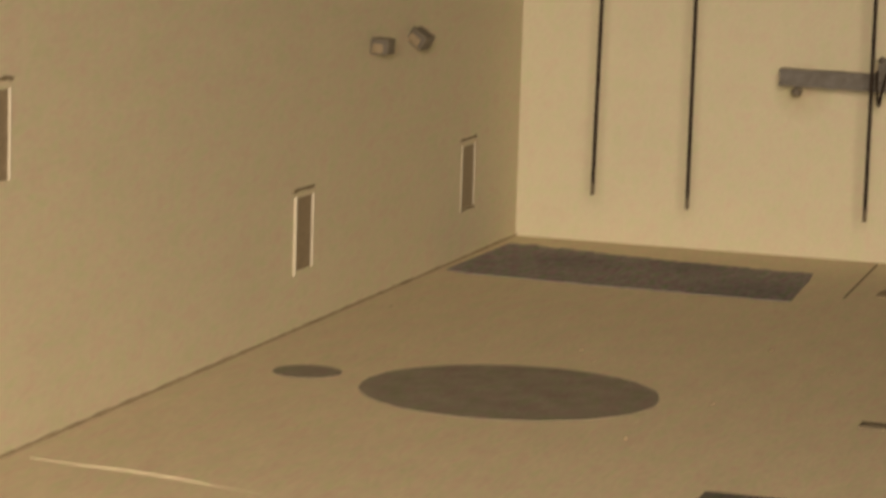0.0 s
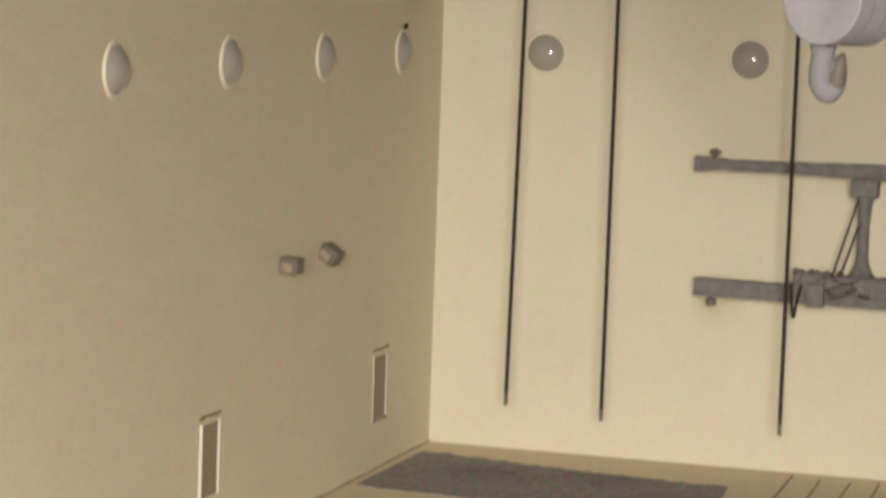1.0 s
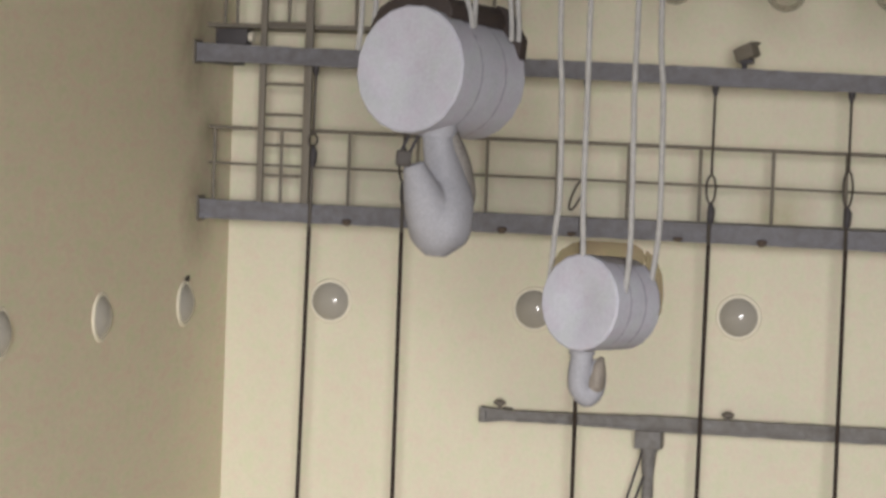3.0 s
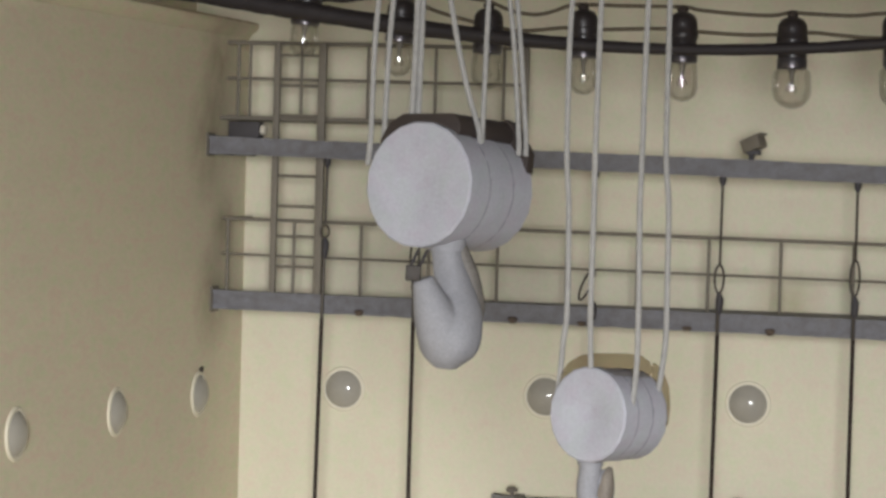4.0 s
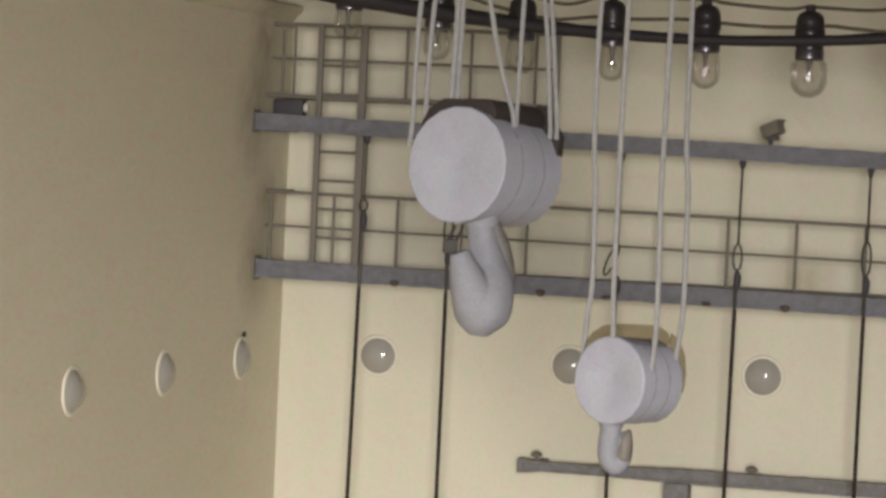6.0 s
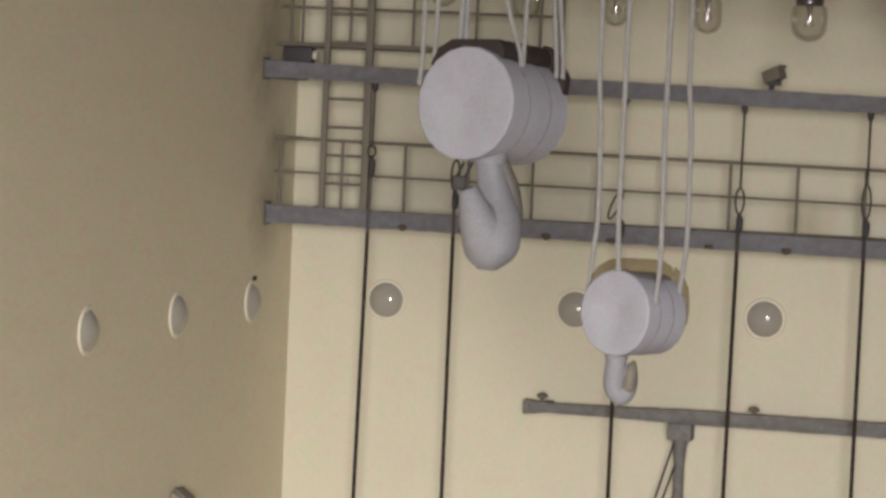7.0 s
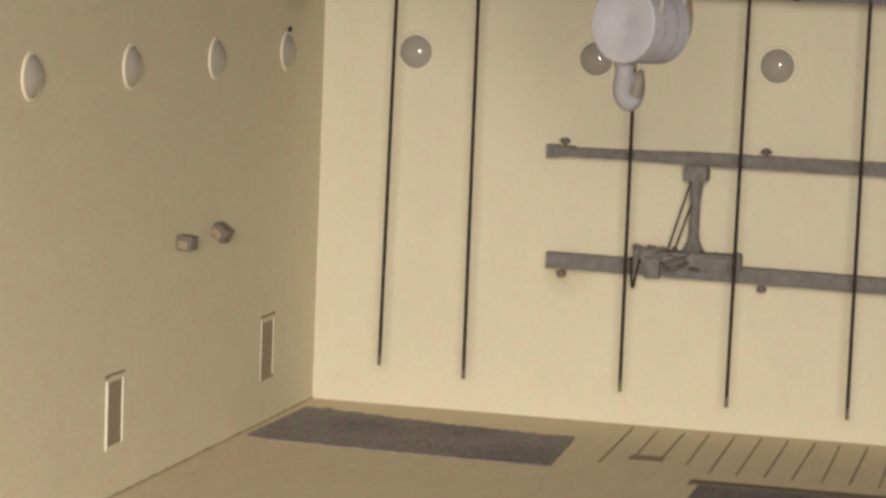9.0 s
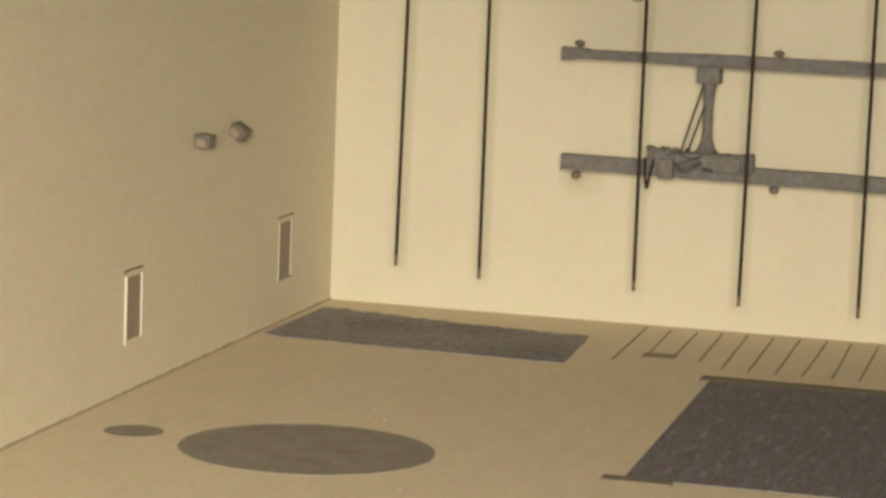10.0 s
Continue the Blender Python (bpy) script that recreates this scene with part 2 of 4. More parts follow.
M_LAMPRED = mat("brown_lamp_cap", (0.13, 0.082, 0.058), 0.45, 0.2, 0.01, 0.001, 0.15)
M_GALLERY = mat("dim_gallery_wall_paint", (0.35, 0.33, 0.30), 0.8, 0.06, 0.3, 0.01, 0.1)
M_GFLOOR = mat("dark_gallery_floor", (0.12, 0.10, 0.09), 0.6, 0.1, 0.2, 0.01, 0.1)
G_BULB = clear_glass("clear_bulb_glass", (0.91, 0.905, 0.89))
G_SMOKE = clear_glass("smoky_brown_plastic", (0.715, 0.675, 0.60), 0.35, 0.06)
M_FILAMENT = mat("filament_stem", (0.20, 0.185, 0.16), 0.6, 0.05, 0.004, 0.0008, 0.05)
# Glow for the lens of the added stand-in lamp.
M_LENS = bpy.data.materials.new("stand_in_lamp_lens")
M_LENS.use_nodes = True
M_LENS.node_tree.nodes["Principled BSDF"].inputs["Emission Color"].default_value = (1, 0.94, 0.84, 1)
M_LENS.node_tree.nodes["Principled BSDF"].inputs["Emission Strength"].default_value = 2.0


# ---- building helpers ----
def finish(name, bm, material, smooth=False):
    bmesh.ops.recalc_face_normals(bm, faces=bm.faces)
    me = bpy.data.meshes.new(name)
    bm.to_mesh(me)
    bm.free()
    me.materials.append(material)
    if smooth:
        for p in me.polygons:
            p.use_smooth = True
        me.set_sharp_from_angle(angle=radians(38))
    return new(name, me)


def part(name, bm, material, parent, label="", smooth=True):
    ob = finish(name, bm, material, smooth)
    ob.parent = parent
    if parent.type == "EMPTY" or parent.parent is not None:
        ob.matrix_parent_inverse = Matrix.Identity(4)
    return tagged(ob, label)


def thing(name, label, category, at=(0, 0, 0), group="", kind=""):
    e = new(name)
    e.location = at
    e.empty_display_size = 0.01
    return tagged(e, label, category, group, kind)


def box(bm, lo, hi, bevel=0.0):
    r = bmesh.ops.create_cube(bm, size=1.0)
    s = [b - a for a, b in zip(lo, hi)]
    c = [(a + b) / 2 for a, b in zip(lo, hi)]
    bmesh.ops.scale(bm, vec=s, verts=r["verts"])
    bmesh.ops.translate(bm, vec=c, verts=r["verts"])
    if bevel:
        es = list({e for v in r["verts"] for e in v.link_edges})
        bmesh.ops.bevel(bm, geom=es, offset=bevel, segments=2, affect="EDGES", profile=0.6)
    return bm


def obox(bm, m, size, bevel=0.0):
    """A bevelled box about the origin of the pose m."""
    tmp = bmesh.new()
    box(tmp, [-s / 2 for s in size], [s / 2 for s in size], bevel)
    tmp.transform(m)
    me = bpy.data.meshes.new("tmp")
    tmp.to_mesh(me)
    tmp.free()
    bm.from_mesh(me)
    bpy.data.meshes.remove(me)
    return bm


def tube(bm, pts, radii, seg=12, caps=True):
    """A round bar through the points, with a radius at each."""
    pts = [Vector(p) for p in pts]
    if not hasattr(radii, "__len__"):
        radii = [radii] * len(pts)
    rings = []
    up = None
    for i, p in enumerate(pts):
        d = (pts[min(i + 1, len(pts) - 1)] - pts[max(i - 1, 0)]).normalized()
        if up is None:
            up = d.orthogonal().normalized()
        up = (up - d * up.dot(d)).normalized()
        side = d.cross(up)
        rings.append([bm.verts.new(p + radii[i] * (math.cos(a) * up + math.sin(a) * side)) for a in [2 * math.pi * k / seg for k in range(seg)]])
    for a, b in zip(rings, rings[1:]):
        for k in range(seg):
            bm.faces.new((a[k], a[(k + 1) % seg], b[(k + 1) % seg], b[k]))
    if caps:
        bm.faces.new(rings[0][::-1])
        bm.faces.new(rings[-1])
    return bm


def lathe(bm, profile, m, seg=32, closed=False):
    """Turns (radius, along) round the local z axis of the pose m."""
    rings = []
    for r, h in profile:
        if r < 1e-6:
            rings.append([bm.verts.new(m @ Vector((0, 0, h)))])
        else:
            rings.append([bm.verts.new(m @ Vector((r * math.cos(2 * math.pi * k / seg), r * math.sin(2 * math.pi * k / seg), h))) for k in range(seg)])
    pairs = list(zip(rings, rings[1:])) + ([(rings[-1], rings[0])] if closed else [])
    for a, b in pairs:
        for k in range(seg):
            q = [a[k % len(a)], a[(k + 1) % len(a)], b[(k + 1) % len(b)], b[k % len(b)]]
            q = [v for i, v in enumerate(q) if v not in q[:i]]
            if len(q) > 2:
                bm.faces.new(q)
    return bm


def smooth_path(pts, n=8):
    """Catmull-Rom through the points."""
    pts = [Vector(p) for p in pts]
    out = []
    for i in range(len(pts) - 1):
        a, b, c, d = pts[max(i - 1, 0)], pts[i], pts[i + 1], pts[min(i + 2, len(pts) - 1)]
        for k in range(n):
            t = k / n
            out.append(0.5 * (2 * b + (c - a) * t + (2 * a - 5 * b + 4 * c - d) * t * t + (3 * b - a - 3 * c + d) * t ** 3))
    return out + [pts[-1]]


def smooth_list(vals, n=8):
    return [v.x for v in smooth_path([(v, 0, 0) for v in vals], n)]


def along(n):
    """A pose turn whose z axis points along n."""
    return Vector(n).to_track_quat("Z", "Y").to_matrix().to_4x4()


# ---- the hall's shell ----
FRONT, RIGHT, TOP = -1.30, 1.15, 0.80
LEDGE = 0.526


def side_wall(name, y0, y1, z0, z1, x0, x1, holes):
    """A wall in the plane x = x1 with thickness and square openings through it."""
    bm = bmesh.new()
    ys = sorted({y0, y1, *[h[0] for h in holes], *[h[1] for h in holes]})
    zs = sorted({z0, z1, *[h[2] for h in holes], *[h[3] for h in holes]})
    solid = lambda i, k: 0 <= i < len(ys) - 1 and 0 <= k < len(zs) - 1 and not any(
        h[0] <= (ys[i] + ys[i + 1]) / 2 <= h[1] and h[2] <= (zs[k] + zs[k + 1]) / 2 <= h[3] for h in holes)
    cache = {}

    def vert(x, y, z):
        if (x, y, z) not in cache:
            cache[(x, y, z)] = bm.verts.new((x, y, z))
        return cache[(x, y, z)]

    for i in range(len(ys) - 1):
        for k in range(len(zs) - 1):
            if not solid(i, k):
                continue
            a, b, c, d = ys[i], ys[i + 1], zs[k], zs[k + 1]
            for x in (x0, x1):
                bm.faces.new([vert(x, a, c), vert(x, b, c), vert(x, b, d), vert(x, a, d)])
            for other, (p, q) in (((i - 1, k), ((a, c), (a, d))), ((i + 1, k), ((b, c), (b, d))), ((i, k - 1), ((a, c), (b, c))), ((i, k + 1), ((a, d), (b, d)))):
                if not solid(*other):
                    bm.faces.new([vert(x0, *p), vert(x0, *q), vert(x1, *q), vert(x1, *p)])
    return finish(name, bm, M_SIDE)


WINDOWS = [(-0.4440, -0.4160, 0.0348, 0.0770), (-0.1330, -0.1050, 0.0345, 0.0770), (-0.830, -0.7995, 0.1262, 0.1672)]
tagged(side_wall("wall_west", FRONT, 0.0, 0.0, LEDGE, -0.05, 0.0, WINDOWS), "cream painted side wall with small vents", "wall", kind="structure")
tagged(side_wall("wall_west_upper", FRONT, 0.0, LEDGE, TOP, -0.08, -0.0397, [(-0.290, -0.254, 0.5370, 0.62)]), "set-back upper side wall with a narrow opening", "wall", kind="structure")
tagged(finish("wall_north", box(bmesh.new(), (-0.08, 0.0, -0.03), (RIGHT, 0.05, TOP)), M_WALL), "bright cream painted back wall", "wall", kind="structure")
tagged(finish("wall_east", box(bmesh.new(), (RIGHT, FRONT, -0.03), (RIGHT + 0.04, 0.05, TOP)), M_SIDE), "cream painted side wall", "wall", kind="structure")
tagged(finish("floor", box(bmesh.new(), (-0.05, FRONT, -0.03), (RIGHT, 0.0, 0.0)), M_FLOOR), "sand coloured painted floor of the model", "floor", kind="structure")
# Unseen ceiling added to close the hall, dark to hold back bounced light.
tagged(finish("ceiling", box(bmesh.new(), (-0.08, FRONT, TOP), (RIGHT + 0.04, 0.05, TOP + 0.03)), M_GALLERY), "unseen plain ceiling added over the model, kept dark", "ceiling", kind="structure")

# crane ledge on top of the lower side wall, its lower edge run out softly into the wall
bm = bmesh.new()
prof = [(-0.0397, LEDGE + 0.0002), (0.0002, LEDGE + 0.0002), (0.0030, LEDGE + 0.0030), (0.0068, LEDGE + 0.0062), (0.0074, LEDGE + 0.0090), (0.0066, LEDGE + 0.0100), (-0.0397, LEDGE + 0.0100)]
ends = [[bm.verts.new((x, y, z)) for x, z in prof] for y in (FRONT, -0.001)]
for k in range(len(prof)):
    j = (k + 1) % len(prof)
    bm.faces.new((ends[0][k], ends[0][j], ends[1][j], ends[1][k]))
bm.faces.new(ends[0])
bm.faces.new(ends[1][::-1])
tagged(finish("trim_ledge", bm, M_SIDE, True), "cream crane ledge along the top of the side wall", "trim", kind="structure")
random.seed(14)
edge = [(0.0064, FRONT + (-FRONT - 0.0015) * k / 120, LEDGE + 0.0101) for k in range(121)]
tagged(finish("trim_ledge_edge", tube(bmesh.new(), edge, [random.uniform(0.0004, 0.0010) for _ in edge], 7), M_JOINT, True), "thin brown edge line of the crane ledge", "trim", kind="structure")
random.seed(9)
joint = [(0.0003, FRONT + (-FRONT - 0.0005) * k / 150, 0.0002) for k in range(151)]
bm = tube(bmesh.new(), joint, [random.uniform(0.0008, 0.0016) for _ in joint], 7)
tagged(finish("baseboard", bm, M_JOINT, True), "dark joint where wall meets floor", "trim", kind="structure")


def vent(y0, y1, z0, z1, bar, sill):
    w = thing("wall_vent", "small upright vent with white side bars and smoky panel", "vent", (0, (y0 + y1) / 2, z0), "vents in the side wall")
    a, b, h = y0 - w.location.y, y1 - w.location.y, z1 - z0
    part("panel", box(bmesh.new(), (-0.006, a, 0), (-0.0004, b, h)), M_PANE, w, "smoky brown panel")
    part("side_bar", box(bmesh.new(), (-0.004, a - 0.0013, -0.0022), (bar, a + 0.0002, h + 0.0012), 0.0004), M_WHITE, w, "white side bar")
    part("side_bar", box(bmesh.new(), (-0.004, b - 0.0002, -0.0004), (bar * 0.6, b + 0.0010, h + 0.0006), 0.0004), M_WHITE, w, "white side bar")
    rnd = random.Random(int(-y0 * 1000))
    strip = [(0.0002, a - 0.004 + (b - a + 0.006) * k / 10, h + 0.0046 + rnd.uniform(-0.0004, 0.0004)) for k in range(11)]
    part("lintel", tube(bmesh.new(), strip, [rnd.uniform(0.0006, 0.0013) for _ in strip], 8), M_LINTEL, w, "grimy brown lintel strip")
    if sill:
        part("sill", tube(bmesh.new(), [(0.0002, a - 0.0010, -0.0012), (0.0002, (a + b) / 2, -0.0009), (0.0002, b + 0.0006, -0.0011)], [0.0009, 0.0007, 0.0010], 8), M_LINTEL, w, "grimy brown sill strip")
    return w


for h, bar, sill in zip(WINDOWS, (0.0016, 0.0006, 0.0014), (False, True, False)):
    vent(*h, bar, sill)


# ---- floor markings ----
def sheet(name, corners, z, material, label, category):
    bm = bmesh.new()
    low = [bm.verts.new((x, y, 0.0)) for x, y in corners]
    high = [bm.verts.new((x, y, z)) for x, y in corners]
    bm.faces.new(high)
    for k in range(len(corners)):
        j = (k + 1) % len(corners)
        bm.faces.new((low[k], low[j], high[j], high[k]))
    return tagged(finish(name, bm, material), label, category)


def ragged(a, b, n, amp):
    """Points from a to b with a slightly torn edge."""
    a, b = Vector(a), Vector(b)
    nrm = Vector((-(b - a).y, (b - a).x)).normalized()
    return [tuple(a.lerp(b, k / n) + nrm * amp * random.uniform(-1, 1)) for k in range(n)]


random.seed(4)
sheet("floor_mat", ragged((0.009, -0.040), (0.106, -0.063), 36, 0.0036) + ragged((0.106, -0.063), (0.2335, -0.0775), 44, 0.0036) + ragged((0.2335, -0.0775), (0.241, -0.199), 8, 0.0006) + ragged((0.241, -0.199), (0.135, -0.197), 24, 0.0008) + ragged((0.135, -0.197), (0.024, -0.190), 26, 0.0010) + ragged((0.024, -0.190), (0.003, -0.178), 6, 0.0012), 0.0005, M_FELT, "dark grey felt mat lying in the corner of the floor", "mat")


def ellipse(cx, cy, rx, ry, n=72, turn=radians(8)):
    c, s = math.cos(turn), math.sin(turn)
    rim = [(2 * math.pi * k / n, random.uniform(0.991, 1.006)) for k in range(n)]  # roughly cut edge
    return [(cx + w * (rx * math.cos(a) * c - ry * math.sin(a) * s), cy + w * (rx * math.cos(a) * s + ry * math.sin(a) * c)) for a, w in rim]


sheet("floor_disc", ellipse(0.1645, -0.5555, 0.0782, 0.0722), 0.0004, M_DISC, "large flat grey-brown disc lying on the sand floor", "disc")
sheet("floor_disc", ellipse(0.0510, -0.5525, 0.0186, 0.0180, 40), 0.0004, M_DISC, "small flat grey-brown disc lying on the sand floor", "disc")

pit = thing("basin_cover", "dark speckled rectangular cover with edge bars on the floor", "cover", (0.36, -0.38, 0))
bm = bmesh.new()
skew = [(0.0, -0.172), (0.44, -0.172), (0.44, 0.168), (-0.0085, 0.168)]
low, high = ([bm.verts.new((x, y, z)) for x, y in skew] for z in (-0.0005, 0.0006))
bm.faces.new(high)
for k in range(4):
    bm.faces.new((low[k], low[(k + 1) % 4], high[(k + 1) % 4], high[k]))
part("cover_sheet", bm, M_GRANITE, pit, "dark speckled sheet", False)
part("edge_bar", box(bmesh.new(), (-0.016, 0.160, 0.0), (0.44, 0.178, 0.0008), 0.0002), M_EDGE, pit)
part("edge_bar", box(bmesh.new(), (-0.012, -0.184, 0.0), (0.030, -0.171, 0.0012), 0.0003), M_EDGE, pit)
pit2 = thing("basin_cover", "dark rectangular cover near the front of the floor", "cover", (0.31, -0.735, 0))
part("cover_sheet", box(bmesh.new(), (0.0, -0.20, 0.0), (0.40, 0.0, 0.0014), 0.0004), M_GRANITE, pit2)

for k in range(13):
    x = 0.2676 + 0.0201 * k
    y0, y1 = (-0.014, -0.167) if k == 0 else (-0.022, -0.126) if k in (1, 2) else (-0.018, -0.146) if k == 3 else (-0.016, -0.172)
    bm = obox(bmesh.new(), pose(x, (y0 + y1) / 2, 0.0003, 0, 0, 1.8 + random.uniform(-0.8, 0.8)), (0.0014, y0 - y1, 0.0006), 0.0001)
    tagged(finish("floor_line", bm, M_GROOVE), "thin dark strip running out from the back wall", "strip", "strips along the back wall")
bm = box(bmesh.new(), (0.2872, -0.150, 0.0), (0.3118, -0.128, 0.0008), 0.0003)
tagged(finish("floor_bar", bm, M_GROOVE, True), "short dark bar joining two floor strips", "bar")
for x, y, r in ((0.1666, -0.4237, 0.0016), (0.2654, -0.3754, 0.0020), (0.3103, -0.4257, 0.0014), (0.1819, -0.4514, 0.0016), (0.2486, -0.6391, 0.0015), (0.2683, -0.5389, 0.0013), (0.022, -0.335, 0.0014)):
    bm = bmesh.new()
    bmesh.ops.create_icosphere(bm, subdivisions=1, radius=r)
    for v in bm.verts:
        v.co = Vector((v.co.x, v.co.y, v.co.z * 0.45)) * random.uniform(0.7, 1.1)
    crumb = tagged(finish("crumb", bm, M_JOINT), "tiny brown crumb of dirt lying on the floor", "crumb", "crumbs on the floor")
    crumb.location = (x, y, r * 0.35)
seam = smooth_path([(0.012, -0.8000, -0.0003), (0.0383, -0.8036, -0.0004), (0.0619, -0.8046, -0.0003), (0.0954, -0.8105, -0.0002), (0.1127, -0.8150, -0.0004), (0.1321, -0.8193, -0.0005)], 8)
bm = tube(bmesh.new(), seam, [0.0006 + 0.0005 * math.sin(math.pi * min(1, k / 30)) * random.uniform(0.6, 1.0) for k in range(len(seam))], 6)
tagged(finish("floor_seam", bm, M_SIDE, True), "pale raised seam across the sand floor", "seam", kind="structure")


# ---- wall lamps ----
def bulkhead_lamp(m):
    lamp = thing("bulkhead_lamp", "round wall lamp with pale ring and grey dome", "wall lamp", group="round wall lamps")
    part("ring", lathe(bmesh.new(), [(0.0130, 0.0), (0.0156, 0.0), (0.0157, 0.0006), (0.0151, 0.0015), (0.0141, 0.0018), (0.0130, 0.0014)], Matrix(), 40, True), M_RING, lamp, "pale ring")
    cap = radians(46)
    R = 0.0132 / math.sin(cap)
    prof = [(R * math.sin(cap * (1 - k / 9)), 0.0010 + R * (math.cos(cap * (1 - k / 9)) - math.cos(cap))) for k in range(10)]
    part("dome", lathe(bmesh.new(), [(0.0132, 0.0)] + prof[:-1] + [(0, prof[-1][1])], Matrix(), 40), M_DOME, lamp, "grey glass dome")
    lamp.matrix_basis = m
    return lamp


first = bulkhead_lamp(pose(0.076, 0.0, 0.2815, 90))
for x, z in ((0.2206, 0.2828), (0.3607, 0.2841), (0.503, 0.285)):
    copy_thing(first, pose(x, 0.0, z, 90))
for y in (-0.2530, -0.4150, -0.5757, -0.735):
    copy_thing(first, pose(0.0, y, 0.2812, 0, 90, 0))
corner = copy_thing(first, pose(0.0, -0.0936, 0.2812, 0, 90, 0))
part("cable_gland", tube(bmesh.new(), [(-0.0148, 0, 0.0016), (-0.0168, 0, 0.002), (-0.0186, 0.0006, 0.0024)], [0.0012, 0.0016, 0.0010], 10), M_BRASS, corner, "small dark gland on top")


# ---- flood lamps on the side wall ----
def flood_lamp(at, yaw, tilt, size, label):
    """A boxy lamp close on the wall, its glass turned out and down."""
    f = thing("flood_lamp", label, "flood lamp", at, "flood lamps on the side wall")
    part("bracket", box(bmesh.new(), (0, -0.0030, -0.0030), (0.0050, 0.0030, 0.0030), 0.0008), M_FLOOD, f)
    m = pose(0.0066, 0, 0, 0, tilt, yaw)
    a, b, c = size
    hd = part("head", obox(bmesh.new(), m, size, 0.0014), M_FLOOD, f, "boxy dark grey head")
    part("hood", obox(bmesh.new(), m @ pose(0.0004, 0, c / 2), (a + 0.0006, b + 0.0006, 0.0014), 0.0006), M_RAIL, hd, "dark top hood")
    part("glass", obox(bmesh.new(), m @ pose(-0.0004, -b / 2 - 0.0001, -c * 0.08), (a * 0.68, 0.0010, c * 0.60), 0.0003), M_PANE, hd, "dull brownish glass")
    part("end_cap", obox(bmesh.new(), m @ pose(a / 2, 0, 0), (0.0012, b * 0.94, c * 0.90), 0.0004), M_RAIL, hd)
    return f


flood_lamp((0, -0.249, 0.1575), -14, 32, (0.0120, 0.0105, 0.0095), "tilted dark flood lamp close on the side wall")
flood_lamp((0, -0.320, 0.1568), -6, 3, (0.0108, 0.0112, 0.0092), "boxy dark flood lamp close on the side wall")


# ---- back wall walkways ----
def beam_bar(a, b, y0, y1, h, taper=lambda x: 1.0):
    """A girder with flanges from a to b, both (x, z of its middle); taper scales its height along x."""
    bm = bmesh.new()
    t, i, k = 0.0022, 0.0015, h / 2
    prof = [(y0, -k), (y1, -k), (y1, t - k), (y1 - i, t - k), (y1 - i, k - t), (y1, k - t), (y1, k), (y0, k), (y0, k - t), (y0 + i, k - t), (y0 + i, t - k), (y0, t - k)]
    n = max(4, int((b[0] - a[0]) / 0.006))
    rnd = random.Random(int(a[1] * 1e4) + n)
    rings = []
    for q in range(n + 1):
        x, zc = a[0] + (b[0] - a[0]) * q / n, a[1] + (b[1] - a[1]) * q / n
        w = [rnd.uniform(-0.00028, 0.00028) for _ in range(2)]  # slightly lumpy flanges
        rings.append([bm.verts.new((x, y, zc + z * taper(x) + (w[0] if z < 0 else w[1]))) for y, z in prof])
    for r0, r1 in zip(rings, rings[1:]):
        for q in range(12):
            m = (q + 1) % 12
            bm.faces.new((r0[q], r0[m], r1[m], r1[q]))
    bm.faces.new(rings[0])
    bm.faces.new(rings[-1][::-1])
    return bm


low = thing("lower_walkway", "blue-grey girder walkway with grey tube railing along the back wall", "walkway")
part("girder", beam_bar((0.0, 0.3446), (RIGHT, 0.3364), -0.072, -0.058, 0.0127), M_STEEL, low, "blue-grey girder")
part("deck", box(bmesh.new(), (0.0, -0.058, 0.3435), (RIGHT, 0.0, 0.3475)), M_STEEL, low)
# Plates added at both girder ends only to darken the wall there.
part("dark_end_plate", box(bmesh.new(), (0.0, -0.075, 0.336), (0.0012, -0.058, 0.3535), 0.0004), M_RAIL, low, "thin dark plate added at the girder end")
posts = [0.0078 + 0.0474 * k for k in range(24)]
for k, x in enumerate(posts):
    part("post", tube(bmesh.new(), [(x, -0.062, 0.349), (x, -0.062, 0.3995 - 0.008 * x)], 0.00115, 8), M_RAIL, low)
for z, r, nm in ((0.4000, 0.00125, "handrail"), (0.3757, 0.0009, "middle_rail")):
    part(nm, tube(bmesh.new(), [(0.004, -0.062, z), (RIGHT, -0.062, z - 0.008 * RIGHT)], r, 8), M_RAIL, low)
part("end_rail", tube(bmesh.new(), [(0.006, -0.062, 0.3998), (0.006, -0.004, 0.3998)], 0.0013, 8), M_RAIL, low)
for x in (0.105, 0.150, 0.2111, 0.2579, 0.3281, 0.3826, 0.47):
    part("bolt", lathe(bmesh.new(), [(0, -0.0022), (0.0022, -0.0020), (0.0028, -0.0006), (0.0042, 0.0002), (0.0042, 0.0022), (0.0030, 0.0030), (0, 0.0034)], pose(x, -0.0715, 0.3394 - 0.0071 * x, 0, 0, 0) @ Matrix.Diagonal((0.82, 0.82, 0.82 + 0.25 * math.sin(x * 90), 1)), 10), M_STUD, low, "rusty bolt head")

up = thing("upper_girder", "blue-grey girder spanning the back wall above the walkway", "girder")
part("web", beam_bar((0.0, 0.4499), (RIGHT, 0.4284), -0.088, -0.072, 0.0118), M_STEEL, up)
part("wall_arm", box(bmesh.new(), (0.0, -0.074, 0.443), (0.008, 0.0, 0.455), 0.001), M_STEEL, up)
part("dark_end_plate", box(bmesh.new(), (0.0, -0.091, 0.442), (0.0012, -0.074, 0.458), 0.0004), M_RAIL, up, "thin dark plate added at the girder end")
part("wall_arm", box(bmesh.new(), (0.70, -0.074, 0.430), (0.708, 0.0, 0.441), 0.001), M_STEEL, up)

